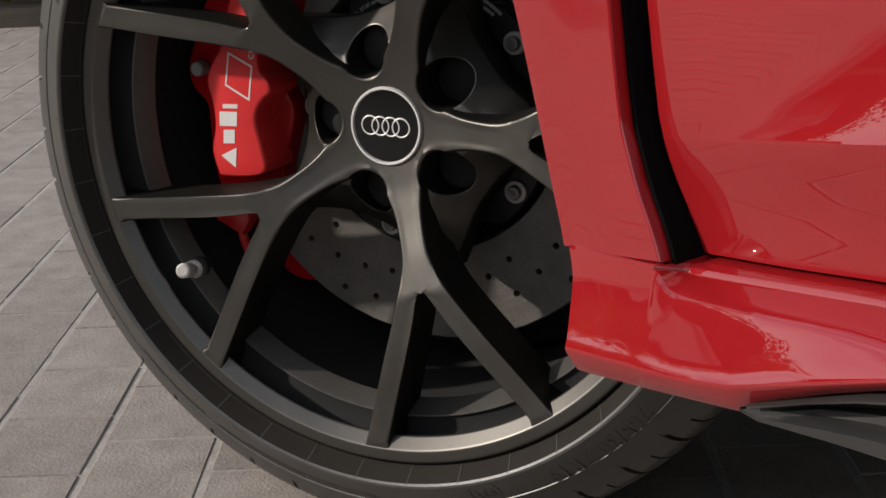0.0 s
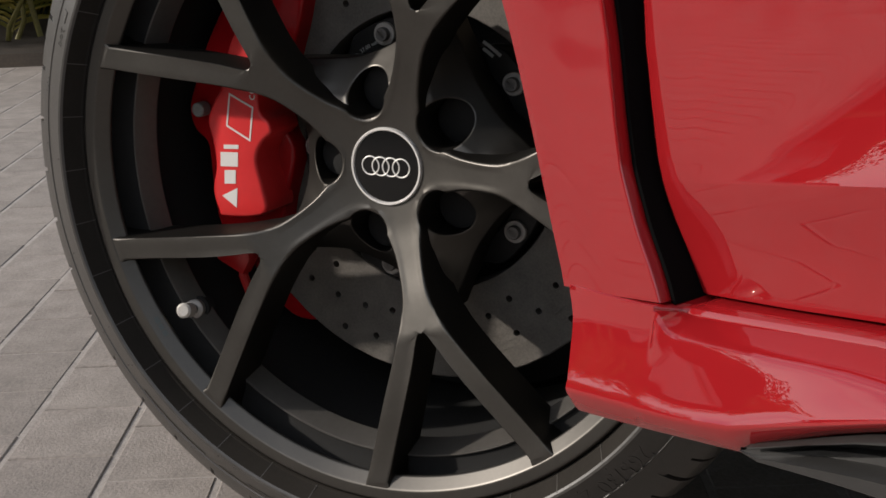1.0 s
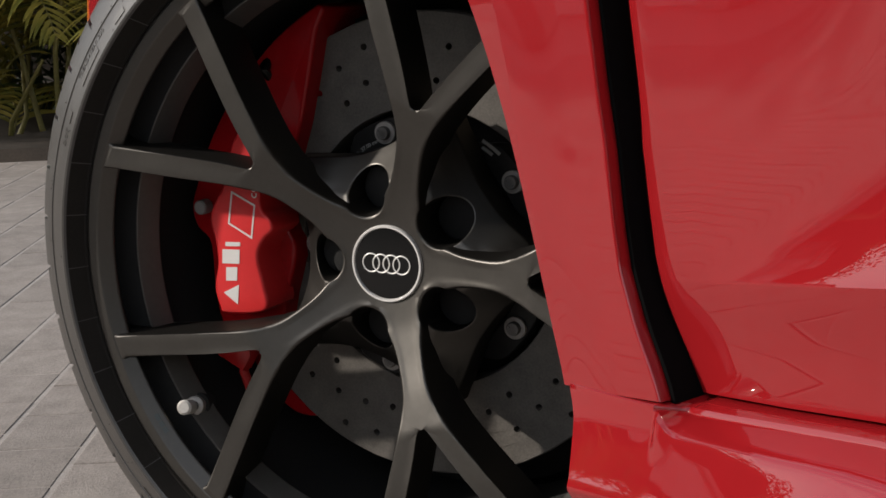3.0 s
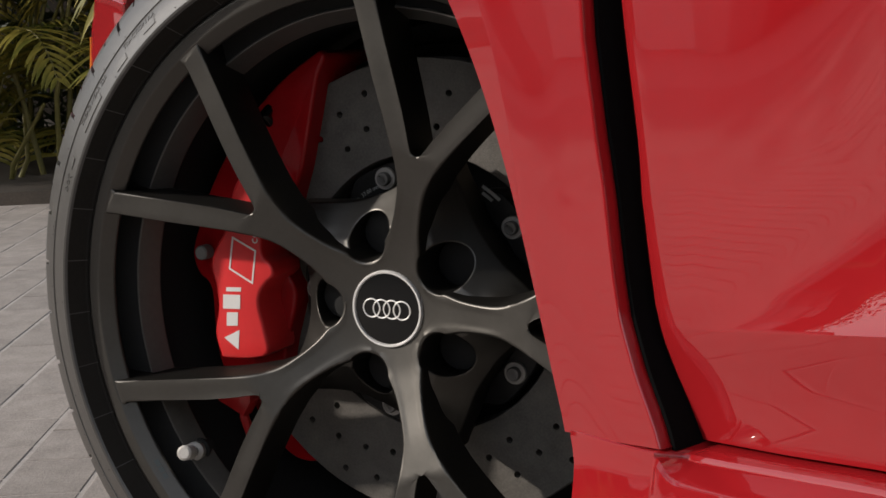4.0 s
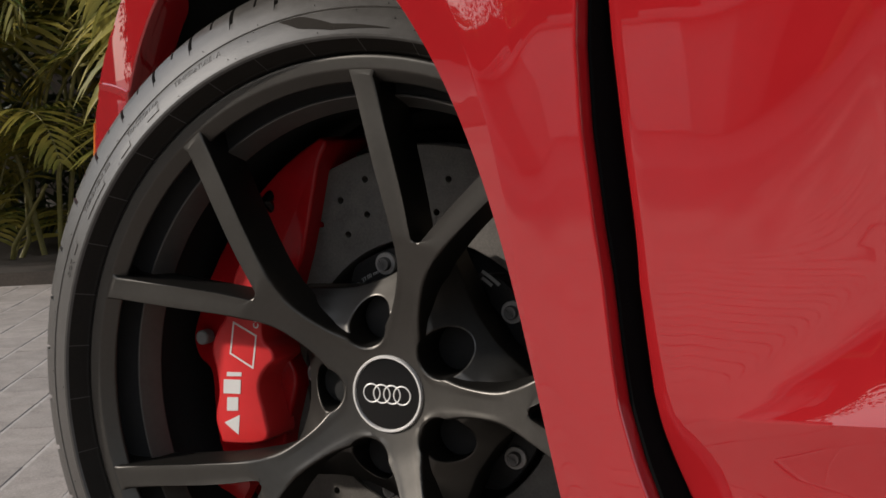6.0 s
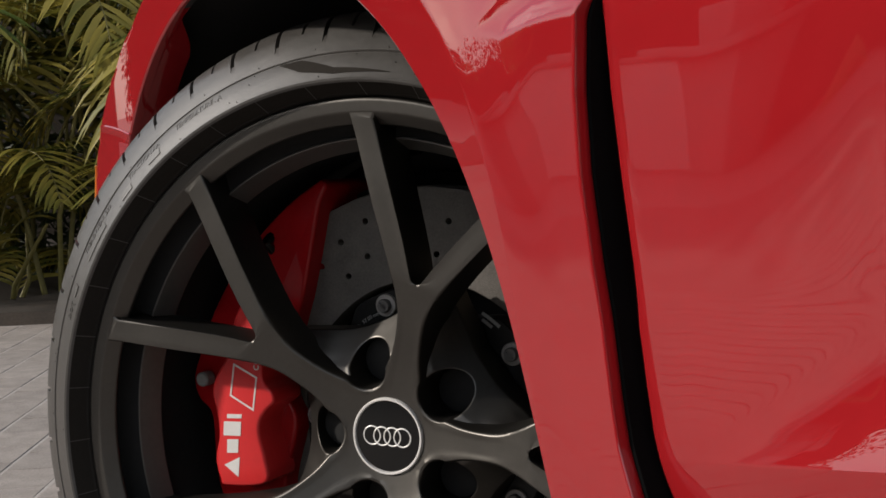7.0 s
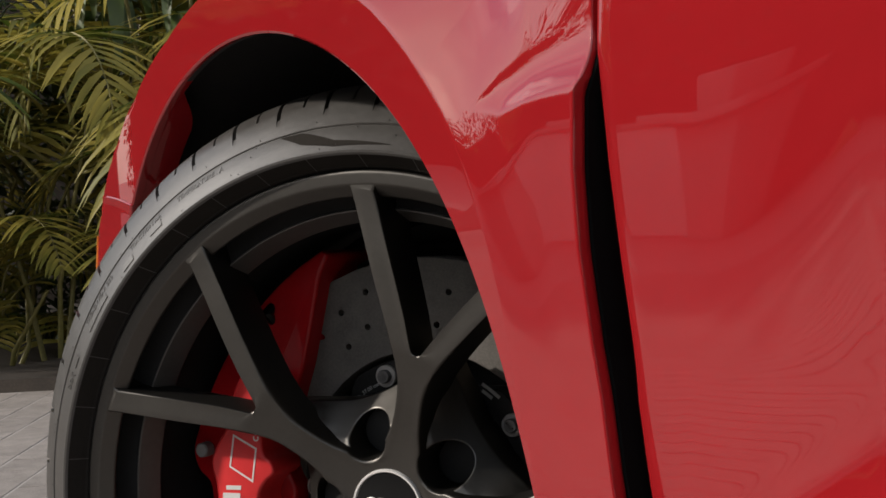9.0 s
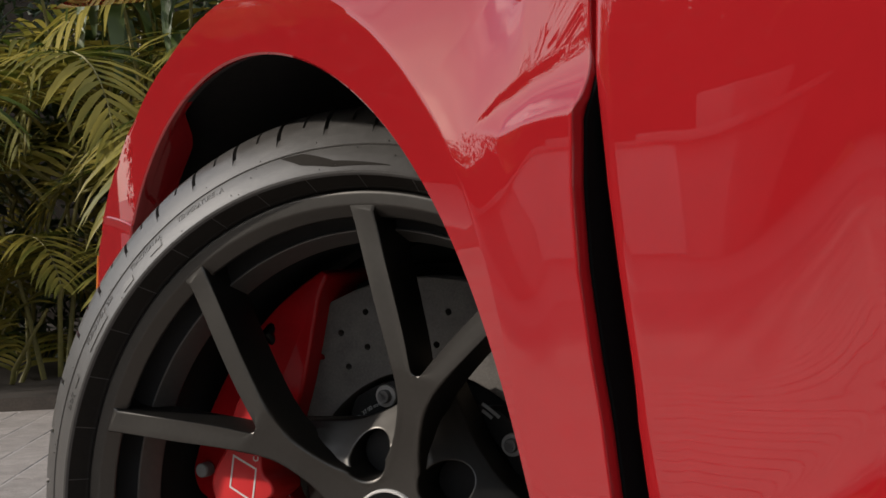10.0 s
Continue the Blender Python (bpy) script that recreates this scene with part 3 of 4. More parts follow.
# brake caliper: wavy body over the disc's front edge, a raised plate on it
CAL_OUT = [(-0.0880, 0.1945), (-0.1120, 0.1790), (-0.1390, 0.1560), (-0.1720, 0.1180), (-0.1960, 0.0780), (-0.2080, 0.0480), (-0.2160, 0.0225), (-0.2110, 0.0040), (-0.1985, -0.0080), (-0.1955, -0.0400),
           (-0.1900, -0.0740), (-0.1760, -0.0880), (-0.1500, -0.0880), (-0.1290, -0.0800), (-0.1220, -0.0500), (-0.1120, -0.0090), (-0.1200, 0.0120),
           (-0.1210, 0.0400), (-0.1130, 0.0720), (-0.1060, 0.0945), (-0.1025, 0.1088), (-0.0964, 0.1373), (-0.0930, 0.1540), (-0.0885, 0.1751), (-0.0820, 0.1900)]
CAL_LOW = [(-0.1900, -0.0600), (-0.1920, -0.0740), (-0.1800, -0.1080), (-0.1620, -0.1370), (-0.1330, -0.1600), (-0.1020, -0.1560), (-0.0990, -0.1250), (-0.1150, -0.0950), (-0.1220, -0.0600)]
ring = spline(CAL_OUT + CAL_OUT[:1], 90)[:-1]
caliper = on_axle(part("brake_caliper", prism_bm([tuple(p) for p in ring], 0.0500, 0.1250, 0.0150, 5), CALIPER_SHADED, car, "red lacquered multi-piston brake caliper", angle=50))
low = spline(CAL_LOW + CAL_LOW[:1], 50)[:-1]
part("lower_bridge", prism_bm([tuple(p) for p in low], 0.0780, 0.1250, 0.0060, 3), CALIPER_SHADED, caliper)
PLATE = [(-0.1396, 0.0978), (-0.1494, 0.0821), (-0.1583, 0.0493), (-0.1659, 0.037), (-0.1728, 0.0199), (-0.1685, 0.0012), (-0.1666, -0.0177), (-0.1703, -0.0373), (-0.1657, -0.0535), (-0.1593, -0.059), (-0.1209, -0.0531), (-0.1216, -0.0325), (-0.1267, -0.0141), (-0.126, -0.0024), (-0.1197, 0.0076), (-0.1121, 0.0152), (-0.1151, 0.0243), (-0.122, 0.0307), (-0.1234, 0.0469), (-0.1189, 0.087)]
ring = spline(PLATE + PLATE[:1], 80)[:-1]
part("face_plate", prism_bm([tuple(p) for p in ring], 0.0145, 0.0560, 0.0030, 3), CALIPER, caliper)
part("pad_spring", prism_bm([(-0.1860, -0.0900), (-0.1530, -0.0860), (-0.1510, -0.1010), (-0.1590, -0.1150), (-0.1700, -0.1100), (-0.1840, -0.1040)], 0.0360, 0.0500, 0.002), CALIPER, caliper)
part("fluid_pipe", tube_bm([(-0.1660, 0.052, -0.100), (-0.1640, 0.046, -0.118), (-0.1600, 0.050, -0.136)], [0.0042] * 3, 10), CALIPER, caliper)
bl = Vector((-0.1985, 0.0480, 0.0236))
part("bleed_screw", tube_bm([bl, bl + Vector((0, -0.004, 0)), bl + Vector((0, -0.010, 0)), bl + Vector((0, -0.0112, 0))], [0.0062, 0.0064, 0.0062, 0.0050], 20), GREYCAP, caliper, "grey rubber dust cap")
part("spring_clip", tube_bm([(-0.1350, 0.056, 0.132), (-0.1385, 0.048, 0.141), (-0.1350, 0.056, 0.150)], [0.005, 0.006, 0.005], 10), BLACK_TRIM, caliper)


def print_quad(name, q, y, parent, m):
    return part(name, prism_bm(q, y, y + 0.0006), m, parent, smooth=False)


RH = [Vector(p) for p in ((-0.1505, 0.0444), (-0.1277, 0.0343), (-0.1315, 0.006), (-0.1544, 0.0169))]
mid = sum(RH, Vector((0, 0))) / 4
for k in range(4):
    a, b = RH[k], RH[(k + 1) % 4]
    inn = lambda p: mid + (p - mid) * 0.89
    print_quad("printed_rhomb", [a, b, inn(b), inn(a)], 0.0141, caliper, WHITE)
# the maker's word, as plain white blocks that follow its letters' widths
for block in (((-0.1607, -0.0413), (-0.147, -0.0502), (-0.1455, -0.0334)),
              ((-0.158, -0.031), (-0.1472, -0.03), (-0.1466, -0.0187), (-0.1575, -0.0197)),
              ((-0.1612, -0.0167), (-0.1445, -0.0157), (-0.1439, -0.0039), (-0.1607, -0.0049)),
              ((-0.1576, -0.002), (-0.1433, -0.001), (-0.1431, 0.0024), (-0.1574, 0.0015))):
    print_quad("printed_block", list(block), 0.0141, caliper, WHITE)
text_mesh("lettering", "ce", 0.0115, 0.0002, lambda u, v, w: (-0.1293 - v, 0.0141 - w, 0.0447 + u), WHITE, caliper)

# ---- the car's body side ----
ARC_X, ARC_Z = 0.020, 0.330


LIP = np.polyfit([-2, 1.2, 5, 10.7, 15, 21, 27, 33, 40, 47, 55, 64, 75, 85, 94, 106, 118, 137, 160, 186], [0.3405, 0.3326, 0.3268, 0.3212, 0.3200, 0.3203, 0.3216, 0.3228, 0.3246, 0.3272, 0.3318, 0.3355, 0.3383, 0.3402, 0.3417, 0.3450, 0.3478, 0.3545, 0.3575, 0.3585], 7)


def lip_r(deg):
    return float(np.polyval(LIP, deg))


def band_w(deg):
    return table(deg, [0, 20, 30, 42, 48, 55, 62, 72, 95, 113, 126, 136, 145, 154, 186], [0.003, 0.008, 0.020, 0.0345, 0.039, 0.043, 0.046, 0.0475, 0.045, 0.040, 0.046, 0.057, 0.069, 0.075, 0.080])


def flap_x(z):
    return table(z, [0.33, 0.3383, 0.3504, 0.3672, 0.3922, 0.4127, 0.436, 0.4508, 0.4778, 0.5235, 0.563, 0.5855, 0.6017, 0.6066, 0.6186, 0.63, 0.655, 0.80], [0.4358, 0.4338, 0.4272, 0.4166, 0.4050, 0.4001, 0.3959, 0.3933, 0.3880, 0.3812, 0.3796, 0.3812, 0.3822, 0.3840, 0.3835, 0.3825, 0.3825, 0.3880])


def flap_y(z):
    return table(z, [0.33, 0.45, 0.56, 0.597, 0.603, 0.630, 0.642, 0.70, 0.80], [-0.1035, -0.0980, -0.0975, -0.0970, -0.0955, -0.0850, -0.0828, -0.0810, -0.0680])


def seam_z(x):
    return 0.3302 + (x - 0.3933) * 0.137


def skin_y(x, z):
    """The fender's outer skin."""
    dx, dz = x - ARC_X, z - ARC_Z
    deg = math.degrees(math.atan2(dz, dx))
    d = math.hypot(dx, dz) - lip_r(max(deg, -1.0))
    w = band_w(deg)
    front = 0.12 * max(0.0, -x - 0.10) ** 2
    if d < w:
        return -0.1 + front - 0.0024 * max(0.0, d / w) * min(1.0, w / 0.03)
    s = d - w
    tilt = table(deg, [0, 25, 38, 45, 52, 60, 75, 88, 100, 186], [0.00, 0.02, 0.10, 0.26, 0.46, 0.56, 0.75, 1.3, 2.2, 2.4])
    y = -0.1 + front - 0.0024 * min(1.0, w / 0.03) + tilt * s * (1 - 0.35 * math.exp(-s / 0.003))
    if deg < 110:
        x0 = ARC_X + (lip_r(max(deg, -1.0)) + w) * math.cos(radians(deg))
        x0 = max(x0, 0.17)
        u = (x - x0) / max(0.02, flap_x(z) - x0)
        y = lerp(y, rear_y(x, z), smooth01(1.5 * u))
    return y


def rear_y(x, z):
    """The fender before the air outlet: an upright panel, a scooped ledge over it, a ridge, and the shoulder above."""
    z_low = table(x, [0.28, 0.300, 0.306, 0.3203, 0.3431, 0.3595, 0.3798, 0.40], [0.6020, 0.6010, 0.5985, 0.5950, 0.5991, 0.6005, 0.6015, 0.6020])
    z_top = table(x, [0.28, 0.300, 0.305, 0.313, 0.334, 0.3573, 0.3805, 0.40], [0.6030, 0.6030, 0.6070, 0.6149, 0.6245, 0.6304, 0.6358, 0.6420])
    y_low = table(x, [0.28, 0.31, 0.35, 0.39], [-0.1000, -0.0990, -0.0975, -0.0962])
    y_top = table(x, [0.28, 0.300, 0.313, 0.336, 0.379, 0.40], [-0.0996, -0.0985, -0.0928, -0.0875, -0.0830, -0.0815])
    up = table(x, [0.26, 0.30, 0.33, 0.40], [0.50, 0.30, 0.10, 0.02])
    v = (z - z_low) / (z_top - z_low)
    low = y_low - 0.008 * min(0.25, z_low - z) - 0.040 * max(0.0, 0.45 - z)
    mid = lerp(y_low, y_top, v) + 0.0035 * math.sin(math.pi * min(1, max(0, v)))
    high = y_top + up * max(0.0, z - z_top) + 0.9 * max(0.0, z - 0.69) ** 1.4
    e = 0.0016
    y = lerp(low, mid, smooth01(0.5 + (z - z_low) / (2 * e)))
    return lerp(y, high, smooth01(0.5 + (z - z_top) / (2 * e)))


def arch_sheet(deg0, deg1, n, seam_row=False):
    rows = []
    for k in range(n + 1):
        deg = lerp(deg0, deg1, k / n)
        c, s = math.cos(radians(deg)), math.sin(radians(deg))
        r0, w = lip_r(deg), band_w(deg)
        lim = r0 + w + table(deg, [70, 85, 100, 180], [0.5, 0.16, 0.08, 0.08])
        if s > 0.05:
            lim = min(lim, (0.80 - ARC_Z) / s)
        vent = False
        if deg < 80:
            lo, hi = r0 + w, lim
            for _ in range(30):
                m = (lo + hi) / 2
                if ARC_X + m * c < flap_x(ARC_Z + m * s):
                    lo = m
                else:
                    hi = m
            vent = lo < lim - 1e-4
            lim = lo
        row = []

        def put(r, y=None, dy=0.0):
            k2 = radians(deg + 6.3 * (r - r0) / 0.075 * smooth01(1 - abs(deg - 140.2) / 22))
            x, z = ARC_X + r * math.cos(k2), ARC_Z + r * math.sin(k2)
            if seam_row and k == 0:
                z = seam_z(x)
            row.append((x, (skin_y(x, z) if y is None else y) + dy, z))
        put(r0 + 0.008, None, 0.016)
        put(r0 + 0.0010, None, 0.009)
        put(r0 + 0.0002, None, 0.0035)
        put(r0 + 0.0006, None, 0.0012)
        put(r0 + 0.0022)
        for f in (0.2, 0.4, 0.6, 0.8, 0.95, 1.0, 1.06):
            put(r0 + 0.0022 + (w - 0.0022) * f)
        a = r0 + w * 1.08
        # the trailing edge rolls inward, tightly at the shoulder's shut line and wider along the air outlet
        turn = 0.0014
        for q in range(1, 45):
            put(lerp(a, lim - turn, q / 44))
        for q in range(1, 6):
            f = radians(90 * q / 5)
            put(lim - turn * (1 - math.sin(f)), None, 0.9 * turn * (1 - math.cos(f)))
        put(lim - 0.0001, None, 0.0075)
        put(lim - 0.0008, None, 0.0110)
        rows.append(row)
    return rows


def dense_fender():
    return arch_sheet(-0.3, 3.0, 3, True)[:-1] + arch_sheet(3.0, 30.0, 30)[:-1] + arch_sheet(30.0, 62.0, 150)[:-1] + arch_sheet(62.0, 140.12, 120)


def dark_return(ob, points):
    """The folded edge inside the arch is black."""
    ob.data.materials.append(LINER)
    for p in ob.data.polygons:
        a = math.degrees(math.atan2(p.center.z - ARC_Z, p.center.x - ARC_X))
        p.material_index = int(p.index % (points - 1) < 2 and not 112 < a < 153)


skin = dense_fender()
fender = part("front_fender", grid_bm(skin), RED, car, "red flared front fender", angle=32)
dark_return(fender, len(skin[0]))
def bumper_rows():
    rows = arch_sheet(140.36, 186.0, 44)
    edge = arch_sheet(140.14, 141.0, 1)[0]
    proud = [(x, y - 0.0010, z) for x, y, z in rows[0]]
    return [[(x, y + 0.004, z) for x, y, z in edge], [(x, y - 0.0002, z) for x, y, z in edge], proud] + rows[1:]


bumper = part("bumper_corner", grid_bm(bumper_rows()), RED, car, "red bumper corner", angle=32)
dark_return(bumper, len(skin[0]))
# inside the arch's front the painted panel folds in towards the liner
rows = []
for k in range(31):
    deg = lerp(112.0, 152.0, k / 30)
    w = 0.030 * smooth01((deg - 112.0) / 14)
    c, s, r0 = math.cos(radians(deg)), math.sin(radians(deg)), lip_r(deg)
    rows.append([(ARC_X + r * c, skin_y(ARC_X + r * c, ARC_Z + r * s) + dy, ARC_Z + r * s) for r, dy in ((r0 + 0.0008, 0.0030), (r0 + 0.0016, 0.0040 + 0.5 * w), (r0 + 0.0030, 0.0045 + w), (r0 + 0.0060, 0.0050 + w))])
part("arch_flange", grid_bm(rows), RED, car, "red inner fold of the wheel arch")
part("side_marker", tube_bm([(-0.372, -0.0930, 0.470), (-0.372, -0.0930, 0.500), (-0.366, -0.0930, 0.530)], [0.0015, 0.002, 0.001], 10), AMBER, car, "amber side marker lens")
# black liner round the wheel
rows = []
for k in range(61):
    a = radians(lerp(-5, 200, k / 60))
    rows.append([(ARC_X + (0.372 + 0.006 * math.sin(9 * a)) * math.cos(a) + 0.0, y, ARC_Z + 0.372 * math.sin(a)) for y in (-0.086, 0.0, 0.10, 0.20, 0.33)])
part("arch_liner", grid_bm(rows), LINER, car, "black felt wheel-arch liner")
part("inner_wall", box_bm(-0.46, 0.46, 0.33, 0.345, 0.20, 0.82), LINER, car)


def door_x(z):
    return 0.0030 + 0.0022 * smooth01((z - 0.42) / 0.05) * smooth01((0.61 - z) / 0.03) + table(z, [0.32, 0.3338, 0.3462, 0.3612, 0.3817, 0.3971, 0.423, 0.4347, 0.4486, 0.4759, 0.5222, 0.5675, 0.6194, 0.6541, 0.80], [0.4370, 0.4317, 0.4258, 0.4187, 0.4120, 0.4078, 0.4035, 0.4015, 0.3985, 0.3958, 0.3888, 0.3829, 0.3800, 0.3828, 0.3890])


def door_bottom(x):
    return table(x, [0.40, 0.4345, 0.4912, 0.5422, 0.75, 1.4], [0.3290, 0.3348, 0.3414, 0.3484, 0.3645, 0.3745])


def crease_z(x):
    return 0.3904 + (min(x, 0.8) - 0.4406) * 0.155


def door_y(x, z):
    """Hollow over a sharp crease that runs back and up from the outlet; the hollow deepens backwards."""
    h = z - crease_z(x)
    y = table(h, [-0.07, -0.03, -0.008, 0.0, 0.012, 0.06, 0.13, 0.22, 0.30, 0.42], [-0.0770, -0.0800, -0.0838, -0.0846, -0.0850, -0.0848, -0.0845, -0.0838, -0.0824, -0.0770])
    back = min(1.0, max(0.0, (x - 0.436) / 0.11))
    deep, tall = 0.50 * back ** 0.8, 0.004 + 0.062 * back
    out = 0.0045 * back * math.exp(-max(0.0, -h) / 0.05)
    if h <= 0:
        y -= out
    else:
        f = min(1.0, h / tall)
        rise = deep * tall * (f - f * f + f ** 3 / 3)
        y += (rise - out) * smooth01(1.4 - h / 0.16)
    e = max(0.0, 1 - (x - door_x(z)) / 0.012)
    return y + 0.0012 * e * e


def door_bm():
    low = [0.0, 0.012, 0.03, 0.1, 0.25, 0.4, 0.55, 0.7, 0.82, 0.92, 0.985]
    high = [0.0012, 0.003] + [0.005 + 0.0028 * k for k in range(26)] + [0.082 + 0.012 * k for k in range(27)]
    us = [0.0, 0.0012, 0.003, 0.006, 0.010, 0.014] + [0.018 + 0.0045 * k for k in range(36)] + [0.2, 0.25, 0.32, 0.42, 0.55, 0.7, 0.85, 0.95]
    rows = []
    for k in range(len(low) + 1 + len(high)):
        row = []
        for u in [-2, -1] + us:
            x, z = 0.40, 0.0
            for _ in range(6):
                zb, zc = door_bottom(x), crease_z(x)
                z = lerp(zb, zc, low[k]) if k < len(low) else zc if k == len(low) else zc + high[k - len(low) - 1] * (0.80 - zc) / 0.409
                x = door_x(z) + max(u, 0.0)
            y = door_y(x, z) + (0.0010, 0.0003)[us.index(u)] * 1.0 if u in (0.0, 0.0012) else door_y(x, z)
            if u < 0:
                x, y = x - (0.0030, 0.0010)[u + 2] + 0.0010 * (u == -2), (-0.0600, door_y(x, z) + 0.0045)[u + 2]
            row.append((x, y + (0.003 if k == 0 else 0.0), z))
        rows.append(row)
    rows.insert(0, [(x, y + 0.03, z + 0.001) for x, y, z in rows[0]])
    return grid_bm(rows)


door = part("door", door_bm(), RED, car, "glossy red front door skin", angle=30)

# black air outlet between fender and door
rows = []
for k in range(41):
    z = lerp(0.334, 0.634, k / 40)
    xf, yf, xd = flap_x(z), flap_y(z), door_x(z)
    # lip behind the fender's rolled edge, deep slot, a rib along its rear wall, then under the door's edge
    rows.append([(xf - 0.0040, yf + 0.0125, z), (xf - 0.0005, yf + 0.0078, z), (xf + 0.0012, yf + 0.0074, z), (xf + 0.0022, yf + 0.0082, z), (xf + 0.0022, yf + 0.0110, z), (xf + 0.0010, yf + 0.0330, z), (xd - 0.0075, -0.0600, z), (xd - 0.0066, -0.0690, z),
                 (xd - 0.0058, -0.0702, z), (xd - 0.0048, -0.0690, z), (xd - 0.0030, -0.0670, z), (xd + 0.0020, -0.0660, z)])
part("air_outlet", grid_bm(rows), VENT, car, "gloss black air outlet behind the wheel arch", angle=40)
part("outlet_back", box_bm(0.36, 0.47, -0.045, -0.035, 0.29, 0.80), DARKVOID, car)


def sill_bm():
    xs = [0.3790, 0.3795, 0.384, 0.395, 0.41, 0.420, 0.425, 0.4275, 0.4293, 0.4310, 0.4322, 0.4335, 0.4360, 0.4385, 0.4410, 0.4435, 0.4460, 0.4485, 0.4510, 0.4540, 0.4575, 0.462, 0.475, 0.487, 0.498, 0.505, 0.512, 0.53, 0.55, 0.58, 0.62, 0.70, 0.85, 1.05, 1.36]
    rows = []
    for q, x in enumerate(xs):
        t = smooth01((x - 0.4335) / 0.0075)
        wide = smooth01((x - 0.424) / 0.044)
        zs = seam_z(x) - 0.0010
        # rolled bead under the door, the hollow below it, and the edge of the ledge
        zg = table(x, [0.436, 0.4427, 0.461, 0.495, 0.526, 0.545, 0.75, 1.4], [0.3310, 0.3335, 0.3356, 0.3400, 0.3442, 0.3466, 0.362, 0.371])
        zv = table(x, [0.436, 0.447, 0.469, 0.5058, 0.536, 0.555, 0.75, 1.4], [0.3300, 0.3298, 0.3324, 0.3378, 0.3420, 0.3446, 0.357, 0.366])
        zl = table(x, [0.434, 0.4385, 0.4427, 0.4465, 0.451, 0.469, 0.487, 0.507, 0.549, 0.567, 0.65, 0.75, 1.4], [0.3350, 0.3315, 0.3285, 0.3263, 0.3254, 0.3274, 0.3295, 0.3315, 0.3378, 0.3402, 0.3480, 0.352, 0.360])
        zf = table(x, [0.379, 0.387, 0.465, 0.498, 0.5413, 0.581, 0.65, 0.80, 1.4], [0.2815, 0.2831, 0.2933, 0.3002, 0.3157, 0.3300, 0.339, 0.345, 0.350])
        zb = table(x, [0.379, 0.384, 0.442, 0.5005, 0.506, 0.5465, 0.578, 0.65, 0.80, 1.4], [0.2725, 0.2695, 0.2781, 0.2876, 0.2930, 0.3114, 0.3239, 0.3335, 0.340, 0.345])
        y_top = -0.1003 - 0.0050 * smooth01((x - 0.365) / 0.065)

        def flare(z):
            # the plain front end leans outward towards its lower edge
            return lerp(y_top, -0.1203, table((zs - z) / (zs - zf), [0.0, 0.22, 0.32, 0.42, 1.0], [0.0, 0.09, 0.15, 0.25, 1.0]))

        def lean(f):
            # the face under the ledge leans outward too, hollow towards the back
            w = min(1.0, max(0.0, (x - 0.52) / 0.07))
            return -0.1092 - 0.0110 * lerp(f, 1 - (1 - f) ** 1.5, w)
        heights = [(-0.0780, zs, zg + 0.0003), (-0.0805, zs, zg), (-0.0868, zs - 0.0004, zg - 0.0005), (-0.0896, zs - 0.0008, lerp(zg, zv, 0.30)), (-0.0908, zs - 0.0012, lerp(zg, zv, 0.72)), (-0.0912, zs - 0.002, zv), (-0.0935, zs - 0.0022, lerp(zv, zl, 0.10)),
                   (-0.1068, zs - 0.003, zl + 0.0006), (-0.1092, zs - 0.006, zl - 0.0010)] + [(lean(f), lerp(zs, zf, g), lerp(zl, zf, f)) for f, g in ((0.15, 0.2), (0.3, 0.34), (0.45, 0.48), (0.6, 0.62), (0.75, 0.76), (0.9, 0.9))]
        p = [(-0.050, lerp(zs, zg + 0.002, t))]
        for k, (y, z0, z1) in enumerate(heights):
            b = lerp(t, wide, min(1.0, max(0.0, (k - 9) / 3)))
            p.append((lerp(y_top + (0.006, 0.0012)[k] if k < 2 else flare(z0), y, b), lerp(z0, z1, b)))
        p += [(lerp(-0.1203, -0.1208, t), zf + 0.0012), (lerp(-0.1205, -0.1210, t), zf), (lerp(-0.1200, -0.1205, t), lerp(zf, zb, 0.15)), (lerp(-0.1150, -0.1155, t), lerp(zf, zb, 0.8)), (-0.1130, zb), (-0.1100, zb - 0.0005), (-0.060, zb)]
        if q == 0:
            p = [(-0.05, z) for y, z in p]
        elif q == 1:
            p = [(y + 0.004, z) for y, z in p]
        elif q == 2:
            p = [(y + 0.0006, z) for y, z in p]
        back = 0.0205 * smooth01((0.430 - x) / 0.052)     # the front end follows the arch
        rows.append([(x - back * min(1.0, max(0.0, (z - 0.283) / 0.042)), y, z) for y, z in p])
    return grid_bm(rows)


part("side_sill", sill_bm(), RED, car, "red flared side sill", angle=30)
rows = []
for k in range(31):
    u = (k / 30) ** 1.6
    x = lerp(0.5060, 1.30, u)
    zt = table(x, [0.506, 0.5465, 0.578, 0.65, 0.80, 1.4], [0.2945, 0.3109, 0.3234, 0.333, 0.3395, 0.3445])
    zl = table(x, [0.506, 0.5150, 0.5472, 0.5798, 0.80, 1.4], [0.2925, 0.2908, 0.2946, 0.2983, 0.308, 0.312])
    h = zt - zl
    r = 0.016 * smooth01((x - 0.512) / 0.03)
    rows.append([(x, -0.095, zt), (x, -0.1170, zt - 0.0004), (x, -0.1205, zt - 0.0015), (x, -0.1205, zt - 0.10 * h), (x, -0.1205 + 0.6 * r, zt - 0.16 * h), (x, -0.1205 + r, zt - 0.42 * h), (x, -0.1205 + 0.8 * r, zt - 0.48 * h), (x, -0.1205 + 0.75 * r, zl + 0.36 * h),
                 (x, -0.1205 + 0.2 * r, zl + 0.34 * h), (x, -0.1215, zl + 0.30 * h), (x, -0.1210, zl + 0.06 * h), (x, -0.1190, zl), (x, -0.060, zl - 0.002)])
